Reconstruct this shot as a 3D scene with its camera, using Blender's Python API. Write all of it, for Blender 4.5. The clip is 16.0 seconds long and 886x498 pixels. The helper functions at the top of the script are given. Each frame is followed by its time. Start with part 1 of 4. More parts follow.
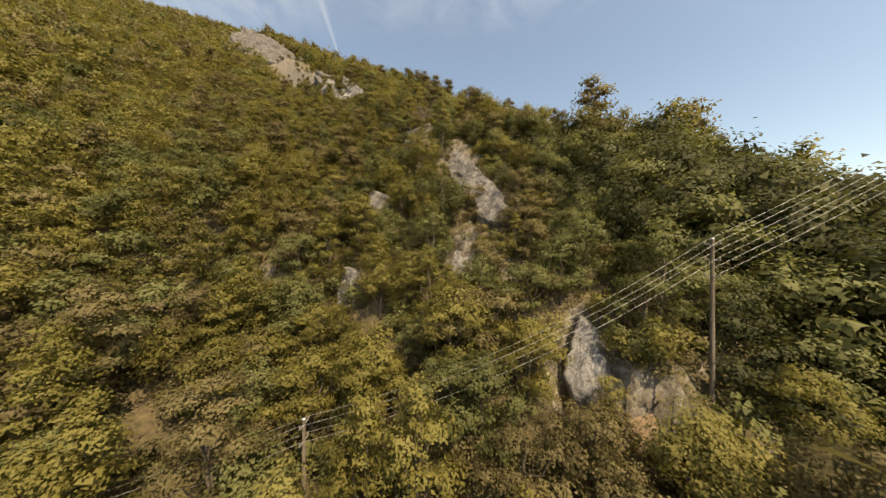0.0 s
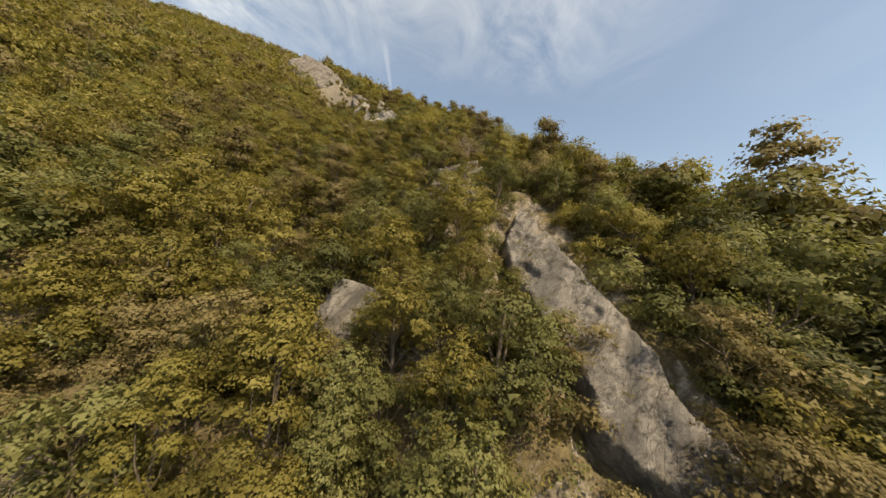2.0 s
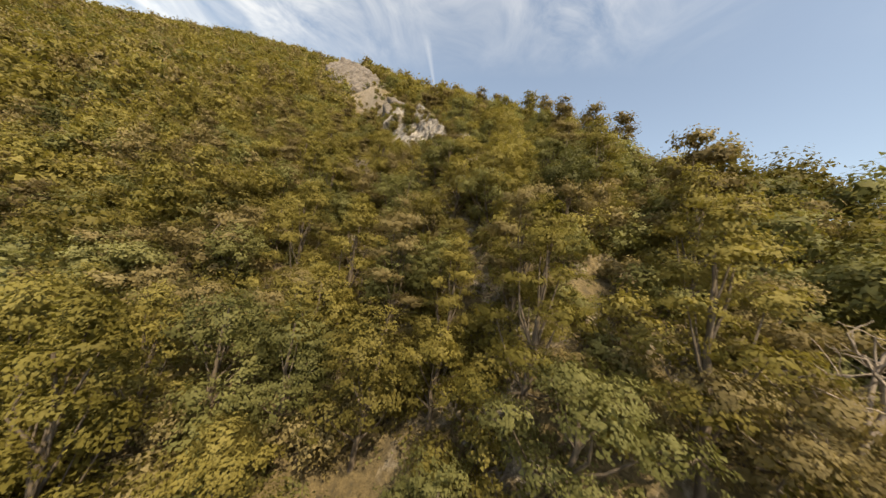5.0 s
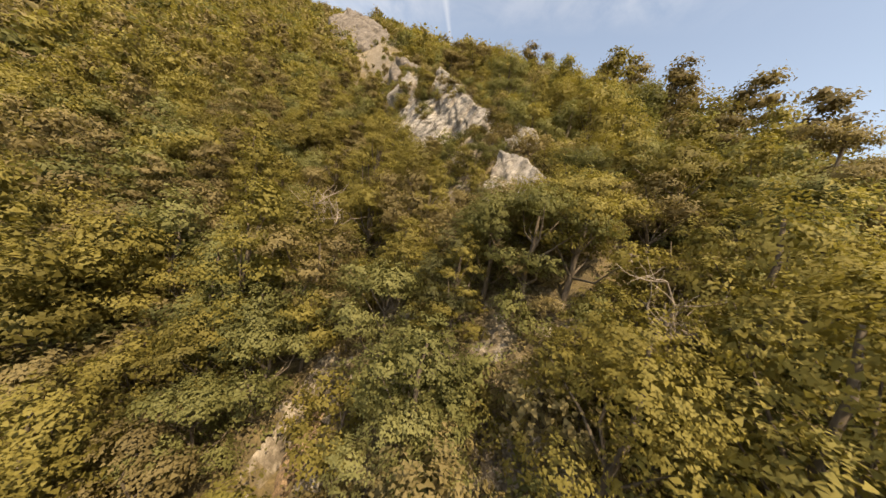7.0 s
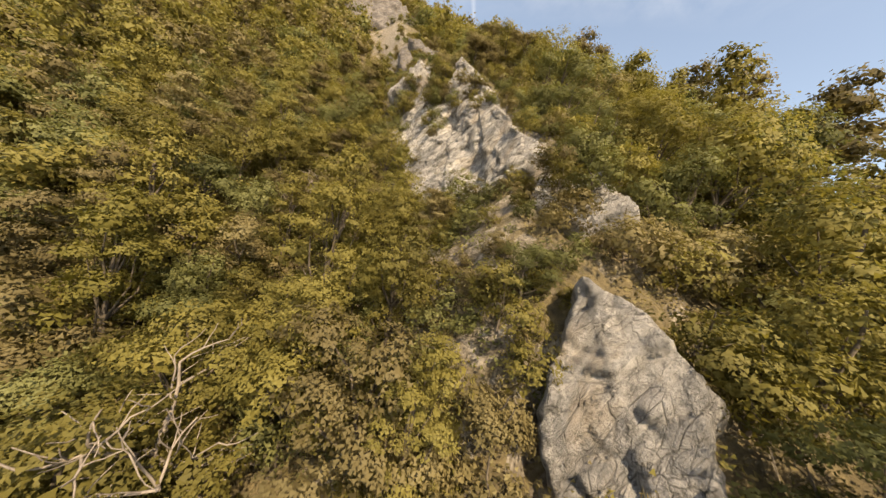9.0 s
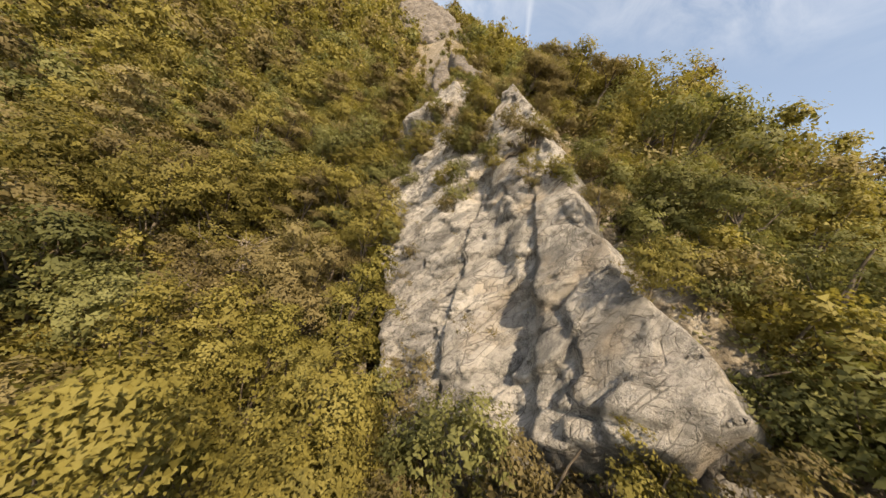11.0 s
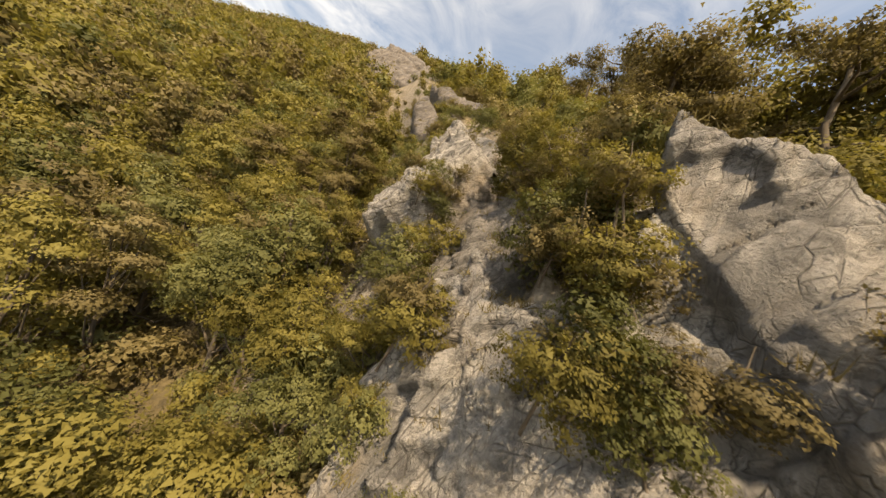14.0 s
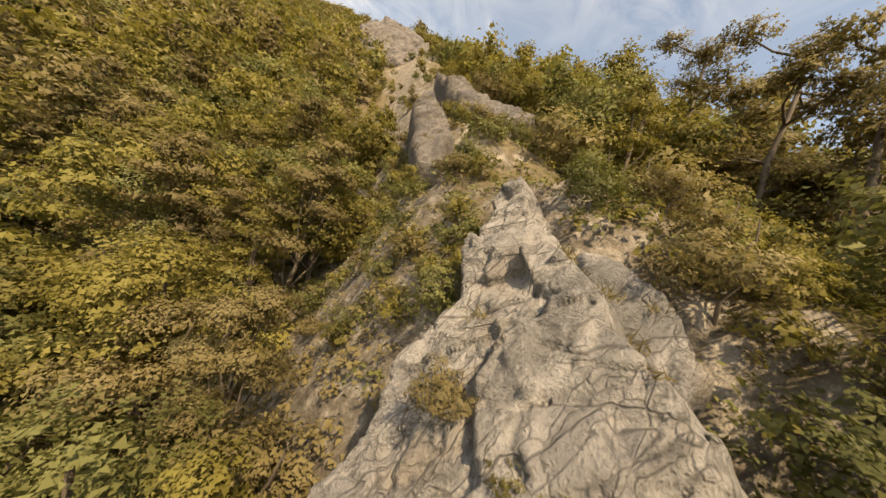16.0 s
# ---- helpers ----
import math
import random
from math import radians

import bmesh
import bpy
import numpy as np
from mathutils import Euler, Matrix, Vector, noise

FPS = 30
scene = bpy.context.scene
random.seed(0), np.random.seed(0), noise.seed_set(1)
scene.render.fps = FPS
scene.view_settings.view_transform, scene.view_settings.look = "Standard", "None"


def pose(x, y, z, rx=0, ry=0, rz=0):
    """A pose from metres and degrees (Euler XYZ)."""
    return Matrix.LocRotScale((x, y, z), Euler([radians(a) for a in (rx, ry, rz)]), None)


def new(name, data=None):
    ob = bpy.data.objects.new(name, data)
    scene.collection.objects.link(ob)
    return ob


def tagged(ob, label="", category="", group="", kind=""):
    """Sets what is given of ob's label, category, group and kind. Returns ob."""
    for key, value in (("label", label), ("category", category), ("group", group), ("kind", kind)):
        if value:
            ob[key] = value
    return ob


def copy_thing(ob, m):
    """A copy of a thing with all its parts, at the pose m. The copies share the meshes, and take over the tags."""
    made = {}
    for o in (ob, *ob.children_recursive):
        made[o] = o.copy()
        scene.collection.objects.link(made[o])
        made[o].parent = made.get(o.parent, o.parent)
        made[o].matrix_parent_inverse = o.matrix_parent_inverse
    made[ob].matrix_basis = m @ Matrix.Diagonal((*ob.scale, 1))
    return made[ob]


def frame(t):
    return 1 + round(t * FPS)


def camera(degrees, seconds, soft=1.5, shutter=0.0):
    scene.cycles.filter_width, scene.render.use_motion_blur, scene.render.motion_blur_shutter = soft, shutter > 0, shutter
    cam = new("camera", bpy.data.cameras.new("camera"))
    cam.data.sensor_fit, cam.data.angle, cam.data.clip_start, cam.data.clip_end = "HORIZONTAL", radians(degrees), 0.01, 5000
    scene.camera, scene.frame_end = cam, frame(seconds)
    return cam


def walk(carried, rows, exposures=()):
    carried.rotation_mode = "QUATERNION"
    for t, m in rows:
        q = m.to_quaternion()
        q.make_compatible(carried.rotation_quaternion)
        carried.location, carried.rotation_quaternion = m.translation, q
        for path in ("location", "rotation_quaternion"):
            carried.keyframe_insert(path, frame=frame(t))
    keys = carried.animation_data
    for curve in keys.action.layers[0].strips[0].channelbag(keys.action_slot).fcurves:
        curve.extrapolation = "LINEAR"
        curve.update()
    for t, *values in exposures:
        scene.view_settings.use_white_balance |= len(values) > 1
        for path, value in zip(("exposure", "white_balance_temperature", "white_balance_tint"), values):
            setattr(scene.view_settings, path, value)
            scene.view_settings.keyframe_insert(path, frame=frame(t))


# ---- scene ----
cam = camera(116.6, 16.0, soft=1.45, shutter=0.08)
# seconds, place in metres, yaw, pitch, roll in degrees
PATH = [
    (0, 0.00, 0.00, 0.00, -0.00, 0.00, 0.00),
    (0.5, -0.43, 3.81, 1.68, 0.42, 0.79, -2.36),
    (1, -0.84, 8.08, 3.39, 1.15, 2.39, -4.94),
    (1.5, -1.28, 12.24, 4.96, 1.96, 4.68, -7.27),
    (2, -1.97, 16.42, 6.91, 2.81, 7.37, -9.75),
    (2.5, -2.77, 20.28, 9.24, 4.31, 9.05, -11.18),
    (3, -3.97, 24.08, 11.94, 6.39, 9.60, -11.30),
    (3.5, -5.17, 27.42, 14.73, 8.90, 8.73, -10.47),
    (4, -6.71, 30.51, 17.65, 11.12, 7.26, -9.25),
    (4.2, -7.30, 31.72, 18.79, 11.92, 6.59, -8.83),
    (6.3, -15.31, 47.99, 29.38, 14.50, 0.07, -10.21),
    (6.5, -15.75, 48.86, 30.10, 14.72, -0.66, -10.39),
    (7, -16.80, 50.99, 31.81, 15.10, -2.11, -11.23),
    (7.5, -17.73, 53.03, 33.30, 15.46, -3.03, -12.16),
    (8, -18.68, 55.13, 34.76, 15.67, -3.81, -13.30),
    (8.2, -19.02, 55.96, 35.33, 15.79, -4.07, -13.73),
    (10.3, -22.78, 64.41, 41.24, 19.74, -5.54, -19.66),
    (10.5, -23.15, 65.19, 41.73, 20.27, -5.22, -20.66),
    (11, -24.05, 67.28, 42.95, 22.11, -4.14, -23.63),
    (11.5, -24.96, 69.18, 43.96, 23.75, -2.62, -26.85),
    (12, -26.12, 71.18, 44.97, 24.92, -0.88, -29.21),
    (12.5, -27.24, 72.62, 45.74, 24.56, 0.60, -28.87),
    (13, -28.66, 74.15, 46.50, 23.13, 1.84, -25.23),
    (13.5, -29.99, 75.50, 47.30, 21.60, 2.50, -20.64),
    (14, -31.45, 76.98, 48.35, 20.25, 2.85, -16.72),
    (14.5, -32.70, 78.37, 49.54, 19.54, 2.54, -15.08),
    (15, -33.90, 79.85, 50.84, 19.14, 1.83, -15.46),
    (15.5, -34.95, 81.21, 51.98, 19.17, 0.83, -16.56),
    (16, -36.09, 82.64, 53.09, 19.02, 0.05, -17.76),
]
walk(cam, [(t, pose(x, y, z, 90 + p, r, w)) for t, x, y, z, w, p, r in PATH],
     exposures=[(0, 1.15, 8100, 7), (4.2, 1.2, 8100, 7), (6.3, 1.48, 8700, 12), (10.3, 1.53, 8200, 10), (12.5, 1.38, 8600, 11), (16, 1.41, 9000, 11)])
# ---- end of path ----

# ---- light ----
SUN = Vector((0.34, -0.48, 0.78)).normalized()
world = bpy.data.worlds.new("sky")
scene.world = world
world.use_nodes = True
wn, wl = world.node_tree.nodes, world.node_tree.links
sky = wn.new("ShaderNodeTexSky")
sky.sky_type, sky.sun_disc = "NISHITA", False
sky.sun_elevation = math.asin(SUN.z)
sky.sun_rotation = math.atan2(SUN.x, SUN.y)
sky.air_density, sky.dust_density, sky.ozone_density = 1.0, 1.0, 0.1
# thin high cloud, drawn out in streaks on a flat layer far above
geo = wn.new("ShaderNodeTexCoord")
sep = wn.new("ShaderNodeSeparateXYZ")
wl.new(geo.outputs["Generated"], sep.inputs[0])


def wmath(op, a, b=None, c=None):
    n = wn.new("ShaderNodeMath")
    n.operation = op
    for i, v in enumerate((a, b, c)):
        if v is None:
            continue
        if isinstance(v, (int, float)):
            n.inputs[i].default_value = v
        else:
            wl.new(v, n.inputs[i])
    return n.outputs[0]


up = wmath("MAXIMUM", sep.outputs[2], 0.05)
flat = wn.new("ShaderNodeCombineXYZ")
wl.new(wmath("DIVIDE", sep.outputs[0], up), flat.inputs[0])
wl.new(wmath("DIVIDE", sep.outputs[1], up), flat.inputs[1])
turn = wn.new("ShaderNodeMapping")
turn.inputs["Rotation"].default_value = (0, 0, radians(38))
turn.inputs["Scale"].default_value = (1.7, 1.15, 1)
wl.new(flat.outputs[0], turn.inputs[0])
streak = wn.new("ShaderNodeTexNoise")
streak.inputs["Scale"].default_value, streak.inputs["Detail"].default_value = 1.6, 6
streak.inputs["Roughness"].default_value, streak.inputs["Distortion"].default_value = 0.62, 1.3
wl.new(turn.outputs[0], streak.inputs["Vector"])
bank = wn.new("ShaderNodeTexNoise")
bank.inputs["Scale"].default_value, bank.inputs["Detail"].default_value = 0.75, 2
wl.new(flat.outputs[0], bank.inputs["Vector"])
across = wn.new("ShaderNodeSeparateXYZ")
wl.new(flat.outputs[0], across.inputs[0])
edge_y = wmath("MINIMUM", wmath("MAXIMUM", wmath("MULTIPLY_ADD", across.outputs[1], -1.7, 2.25), 0.0), 1.0)
edge_x = wmath("MINIMUM", wmath("MAXIMUM", wmath("MULTIPLY_ADD", across.outputs[0], -1.5, 1.15), 0.06), 1.0)
cover = wmath("MULTIPLY", wmath("MULTIPLY", edge_y, edge_x), wmath("MAXIMUM", wmath("MULTIPLY_ADD", bank.outputs[0], 2.6, -0.65), 0.0))
cover = wmath("MULTIPLY", cover, wmath("MAXIMUM", wmath("MULTIPLY_ADD", streak.outputs[0], 3.4, -1.2), 0.0))
cover = wmath("MINIMUM", wmath("MULTIPLY_ADD", cover, 0.46, 0.015), 0.5)
# a short vapour trail
run = wmath("MULTIPLY_ADD", across.outputs[1], 2.9, -3.0)
off = wmath("ABSOLUTE", wmath("ADD", across.outputs[0], wmath("MULTIPLY_ADD", run, 0.05, 0.483)))
trail = wmath("MAXIMUM", wmath("SUBTRACT", 1.0, wmath("DIVIDE", off, wmath("MAXIMUM", wmath("MULTIPLY_ADD", run, -0.012, 0.022), 0.006))), 0.0)
ends = wmath("MAXIMUM", wmath("MINIMUM", wmath("MULTIPLY", run, 4.0), wmath("MINIMUM", wmath("MULTIPLY_ADD", run, -5.0, 5.8), 1.0)), 0.0)
cover = wmath("MINIMUM", wmath("ADD", cover, wmath("MULTIPLY", wmath("MULTIPLY", trail, ends), 0.10)), 0.6)
haze = wn.new("ShaderNodeMix")
haze.data_type = "RGBA"
wl.new(cover, haze.inputs["Factor"])
wl.new(sky.outputs[0], haze.inputs["A"])
haze.inputs["B"].default_value = (7.4, 7.6, 7.9, 1)
wl.new(haze.outputs["Result"], wn["Background"].inputs[0])
wn["Background"].inputs[1].default_value = 0.108

lamp = bpy.data.lights.new("sun", "SUN")
lamp.energy, lamp.angle, lamp.color = 3.8, radians(1.2), (1.0, 0.88, 0.70)
sun = new("sun", lamp)
sun.matrix_world = SUN.to_track_quat("Z", "Y").to_matrix().to_4x4()


# ---- materials ----
def shader(name):
    m = bpy.data.materials.new(name)
    m.use_nodes = True
    return m, m.node_tree.nodes, m.node_tree.links, m.node_tree.nodes["Principled BSDF"]


def noise_node(n, l, scale, detail=4, rough=0.55, coord=None, squash=None):
    if coord is None:
        coord = n.new("ShaderNodeTexCoord").outputs["Object"]
    if squash:
        mp = n.new("ShaderNodeMapping")
        mp.inputs["Scale"].default_value = squash
        l.new(coord, mp.inputs[0])
        coord = mp.outputs[0]
    t = n.new("ShaderNodeTexNoise")
    t.inputs["Scale"].default_value, t.inputs["Detail"].default_value, t.inputs["Roughness"].default_value = scale, detail, rough
    l.new(coord, t.inputs["Vector"])
    return t.outputs[0]


def ramp_node(n, l, fac, stops):
    r = n.new("ShaderNodeValToRGB")
    while len(r.color_ramp.elements) < len(stops):
        r.color_ramp.elements.new(0.5)
    for e, (p, c) in zip(r.color_ramp.elements, stops):
        e.position, e.color = p, (*c, 1)
    l.new(fac, r.inputs[0])
    return r.outputs[0]


def mix_node(n, l, fac, a, b, mode="MIX"):
    m = n.new("ShaderNodeMix")
    m.data_type, m.blend_type = "RGBA", mode
    for sock, v in ((m.inputs["Factor"], fac), (m.inputs["A"], a), (m.inputs["B"], b)):
        if isinstance(v, (int, float)):
            sock.default_value = v
        elif isinstance(v, tuple):
            sock.default_value = (*v, 1)
        else:
            l.new(v, sock)
    return m.outputs["Result"]


def math_node(n, l, op, *args):
    m = n.new("ShaderNodeMath")
    m.operation = op
    for i, v in enumerate(args):
        if isinstance(v, (int, float)):
            m.inputs[i].default_value = v
        else:
            l.new(v, m.inputs[i])
    return m.outputs[0]


def bump_node(n, l, bsdf, height, strength, distance):
    b = n.new("ShaderNodeBump")
    b.inputs["Strength"].default_value, b.inputs["Distance"].default_value = strength, distance
    l.new(height, b.inputs["Height"])
    l.new(b.outputs[0], bsdf.inputs["Normal"])


def foliage(name, dark, mid, light):
    """Leaves: hue drifts from tree to tree and from stand to stand, and a little from leaf to leaf."""
    m, n, l, p = shader(name)
    where = n.new("ShaderNodeNewGeometry")
    own = n.new("ShaderNodeObjectInfo")
    stand = noise_node(n, l, 0.22, 3, 0.6, where.outputs["Position"])
    fac = math_node(n, l, "ADD", math_node(n, l, "MULTIPLY_ADD", stand, 1.3, -0.2),
                    math_node(n, l, "MULTIPLY_ADD", own.outputs["Random"], 0.34, -0.17))
    each = n.new("ShaderNodeAttribute")
    each.attribute_name = "tree"
    fac = math_node(n, l, "ADD", fac, each.outputs["Fac"])
    fac = math_node(n, l, "ADD", fac, math_node(n, l, "MULTIPLY_ADD", where.outputs["Random Per Island"], 0.12, -0.06))
    col = ramp_node(n, l, fac, [(0.2, dark), (0.48, mid), (0.8, light)])
    l.new(col, p.inputs["Base Color"])
    p.inputs["Roughness"].default_value = 0.65
    p.inputs["Specular IOR Level"].default_value = 0.18
    thin = n.new("ShaderNodeBsdfTranslucent")
    l.new(mix_node(n, l, 1.0, col, (1.0, 1.02, 0.75), "MULTIPLY"), thin.inputs[0])
    both = n.new("ShaderNodeMixShader")
    both.inputs[0].default_value = 0.40
    l.new(p.outputs[0], both.inputs[1])
    l.new(thin.outputs[0], both.inputs[2])
    l.new(both.outputs[0], n["Material Output"].inputs[0])
    return m


LEAF = {
    "olive": foliage("olive_leaves", (0.099, 0.085, 0.024), (0.170, 0.145, 0.039), (0.211, 0.184, 0.059)),
    "green": foliage("green_leaves", (0.074, 0.077, 0.028), (0.130, 0.129, 0.047), (0.178, 0.175, 0.072)),
    # leaves toned dark, mainly to stand in for shade right of the rib
    "dark": foliage("shade_toned_green_leaves", (0.041, 0.044, 0.018), (0.078, 0.078, 0.032), (0.118, 0.113, 0.050)),
    "gold": foliage("yellowing_leaves", (0.100, 0.087, 0.020), (0.152, 0.133, 0.034), (0.186, 0.164, 0.050)),
    "brown": foliage("browning_leaves", (0.111, 0.088, 0.040), (0.170, 0.137, 0.063), (0.209, 0.175, 0.086)),
}


def bark_material(name, a, b):
    m, n, l, p = shader(name)
    co = n.new("ShaderNodeTexCoord").outputs["Object"]
    g = noise_node(n, l, 9, 5, 0.6, co, (1, 1, 0.2))
    l.new(ramp_node(n, l, g, [(0.3, a), (0.7, b)]), p.inputs["Base Color"])
    p.inputs["Roughness"].default_value = 0.9
    bump_node(n, l, p, g, 0.6, 0.03)
    return m


BARK = bark_material("bark", (0.04, 0.031, 0.022), (0.125, 0.098, 0.072))
DEADWOOD = bark_material("bleached_wood", (0.11, 0.088, 0.072), (0.25, 0.21, 0.175))
POLEWOOD = bark_material("weathered_pole_wood", (0.07, 0.052, 0.038), (0.17, 0.135, 0.10))


def rock_material(name, pale, grey, dark, soil):
    m, n, l, p = shader(name)
    co = n.new("ShaderNodeNewGeometry").outputs["Position"]
    big = noise_node(n, l, 0.45, 4, 0.6, co)
    fine = noise_node(n, l, 5.0, 8, 0.74, co)
    dip = n.new("ShaderNodeCombineXYZ")
    for k, axis in enumerate(((0.86, -0.51, 0.0), (-0.39, -0.66, 0.64), (-0.043, 0.071, 0.10))):
        dot = n.new("ShaderNodeVectorMath")
        dot.operation = "DOT_PRODUCT"
        l.new(co, dot.inputs[0])
        dot.inputs[1].default_value = axis
        l.new(dot.outputs["Value"], dip.inputs[k])
    dip = dip.outputs[0]
    streaks = noise_node(n, l, 0.9, 5, 0.65, dip)
    grain = noise_node(n, l, 22.0, 5, 0.7, co)
    bed = noise_node(n, l, 2.6, 6, 0.62, dip)
    mixed = math_node(n, l, "ADD", math_node(n, l, "MULTIPLY", big, 0.26), math_node(n, l, "MULTIPLY", fine, 0.32))
    mixed = math_node(n, l, "ADD", mixed, math_node(n, l, "MULTIPLY", bed, 0.22))
    mixed = math_node(n, l, "ADD", mixed, math_node(n, l, "MULTIPLY", grain, 0.24))
    col = ramp_node(n, l, mixed, [(0.43, dark), (0.482, grey), (0.527, pale), (0.585, tuple(min(1, c * 1.12) for c in pale))])
    wash = noise_node(n, l, 1.7, 4, 0.65, dip)
    col = mix_node(n, l, ramp_node(n, l, wash, [(0.50, (0, 0, 0)), (0.60, (0.8, 0.8, 0.8))]), col, tuple(min(1, c * 1.15) for c in pale))
    # grey water streaks and rusty seepage down the face
    col = mix_node(n, l, ramp_node(n, l, streaks, [(0.51, (0, 0, 0)), (0.58, (0.75, 0.75, 0.75))]), col, tuple(c * 0.72 for c in grey))
    rust = noise_node(n, l, 0.6, 4, 0.6, co, (1.3, 1.3, 0.5))
    col = mix_node(n, l, ramp_node(n, l, rust, [(0.55, (0, 0, 0)), (0.75, (0.6, 0.6, 0.6))]), col, soil)
    # lichen and dark algae in spots
    spots_ = noise_node(n, l, 3.1, 6, 0.72, co)
    col = mix_node(n, l, ramp_node(n, l, spots_, [(0.54, (0, 0, 0)), (0.63, (0.55, 0.55, 0.55))]), col, tuple(c * 0.9 for c in dark))
    lines, tones = [], []
    wob = n.new("ShaderNodeTexNoise")
    wob.inputs["Scale"].default_value, wob.inputs["Detail"].default_value = 1.6, 4
    l.new(co, wob.inputs["Vector"])
    for scale, width, stretch, seen in ((0.55, 0.016, 3.2, 0.45), (1.5, 0.028, 4.0, 0.45), (3.8, 0.055, 3.4, 0.45)):
        grow = n.new("ShaderNodeVectorMath")
        grow.operation = "MULTIPLY_ADD"
        l.new(dip, grow.inputs[0])
        grow.inputs[1].default_value = (1, 1, stretch)
        small = n.new("ShaderNodeVectorMath")
        small.operation = "SCALE"
        small.inputs["Scale"].default_value = 0.06
        l.new(wob.outputs["Color"], small.inputs[0])
        l.new(small.outputs[0], grow.inputs[2])
        block, beyond = n.new("ShaderNodeTexVoronoi"), n.new("ShaderNodeTexVoronoi")
        for cell, feature in ((block, "F1"), (beyond, "F2")):
            cell.feature, cell.distance = feature, "CHEBYCHEV"
            cell.inputs["Scale"].default_value = scale
            l.new(grow.outputs[0], cell.inputs["Vector"])
        tone = n.new("ShaderNodeSeparateColor")
        l.new(block.outputs["Color"], tone.inputs[0])
        tones.append(tone.outputs[0])
        line = ramp_node(n, l, math_node(n, l, "SUBTRACT", beyond.outputs["Distance"], block.outputs["Distance"]), [(0.0, (1, 1, 1)), (width, (0, 0, 0))])
        gap = ramp_node(n, l, noise_node(n, l, 0.9, 3, 0.6, co), [(seen - 0.06, (0, 0, 0)), (seen + 0.06, (1, 1, 1))])
        lines.append(math_node(n, l, "MULTIPLY", line, gap))
    line = math_node(n, l, "MAXIMUM", math_node(n, l, "MAXIMUM", lines[0], lines[1]), math_node(n, l, "MULTIPLY", lines[2], 0.7))
    # every block has its own tone and stands at its own depth
    each = math_node(n, l, "ADD", math_node(n, l, "ADD", math_node(n, l, "MULTIPLY", tones[0], 0.3), math_node(n, l, "MULTIPLY", tones[1], 0.4)), math_node(n, l, "MULTIPLY", tones[2], 0.3))
    col = mix_node(n, l, 1.0, col, ramp_node(n, l, each, [(0.2, (0.78, 0.78, 0.80)), (0.5, (0.98, 0.98, 0.98)), (0.8, (1.15, 1.14, 1.12))]), "MULTIPLY")
    col = mix_node(n, l, math_node(n, l, "MULTIPLY", line, 0.75), col, (0.05, 0.044, 0.038))
    l.new(col, p.inputs["Base Color"])
    p.inputs["Roughness"].default_value = 0.88
    h = math_node(n, l, "ADD", math_node(n, l, "MULTIPLY", fine, 0.6), math_node(n, l, "MULTIPLY_ADD", line, -0.28, math_node(n, l, "MULTIPLY", each, 0.6)))
    bump_node(n, l, p, math_node(n, l, "ADD", h, math_node(n, l, "ADD", math_node(n, l, "MULTIPLY", bed, 0.15), math_node(n, l, "MULTIPLY", grain, 0.6))), 1.0, 0.16)
    return m


ROCK = rock_material("pale_limestone", (0.290, 0.273, 0.257), (0.184, 0.176, 0.169), (0.072, 0.068, 0.063), (0.24, 0.178, 0.112))
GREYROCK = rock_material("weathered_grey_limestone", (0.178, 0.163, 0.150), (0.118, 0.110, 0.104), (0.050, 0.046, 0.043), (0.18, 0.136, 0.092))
# a darker tone of the limestone, used on the high crags
CLIFF = rock_material("dark_cliff_limestone", (0.132, 0.116, 0.106), (0.090, 0.081, 0.077), (0.040, 0.036, 0.034), (0.13, 0.10, 0.075))
EARTH = rock_material("bare_orange_earth", (0.30, 0.205, 0.125), (0.21, 0.14, 0.08), (0.10, 0.066, 0.04), (0.25, 0.155, 0.08))


def ground_material():
    """Leaf litter and soil, with stony rubble showing where the slope is steep."""
    m, n, l, p = shader("hillside_ground")
    g = n.new("ShaderNodeNewGeometry")
    co = g.outputs["Position"]
    litter = ramp_node(n, l, noise_node(n, l, 3.0, 7, 0.7, co), [(0.3, (0.035, 0.028, 0.016)), (0.5, (0.095, 0.072, 0.034)), (0.72, (0.17, 0.13, 0.065))])
    stone = ramp_node(n, l, noise_node(n, l, 2.2, 7, 0.7, co), [(0.34, (0.055, 0.043, 0.030)), (0.5, (0.13, 0.108, 0.082)), (0.66, (0.30, 0.265, 0.22))])
    steep = n.new("ShaderNodeSeparateXYZ")
    l.new(g.outputs["True Normal"], steep.inputs[0])
    s = math_node(n, l, "MULTIPLY_ADD", steep.outputs[2], -7.0, 4.2)
    s = math_node(n, l, "ADD", s, math_node(n, l, "MULTIPLY_ADD", noise_node(n, l, 0.55, 4, 0.6, co), 5.0, -2.5))
    s = math_node(n, l, "MINIMUM", math_node(n, l, "MAXIMUM", s, 0.0), 1.0)
    l.new(mix_node(n, l, s, litter, stone), p.inputs["Base Color"])
    p.inputs["Roughness"].default_value = 0.95
    bump_node(n, l, p, noise_node(n, l, 4.0, 7, 0.7, co), 0.8, 0.25)
    return m


GROUND = ground_material()


def plain_material(name, colour, rough=0.5, metal=0.0):
    m, n, l, p = shader(name)
    v = noise_node(n, l, 14, 4)
    l.new(mix_node(n, l, v, tuple(c * 0.75 for c in colour), tuple(min(1, c * 1.2) for c in colour)), p.inputs["Base Color"])
    p.inputs["Roughness"].default_value, p.inputs["Metallic"].default_value = rough, metal
    return m


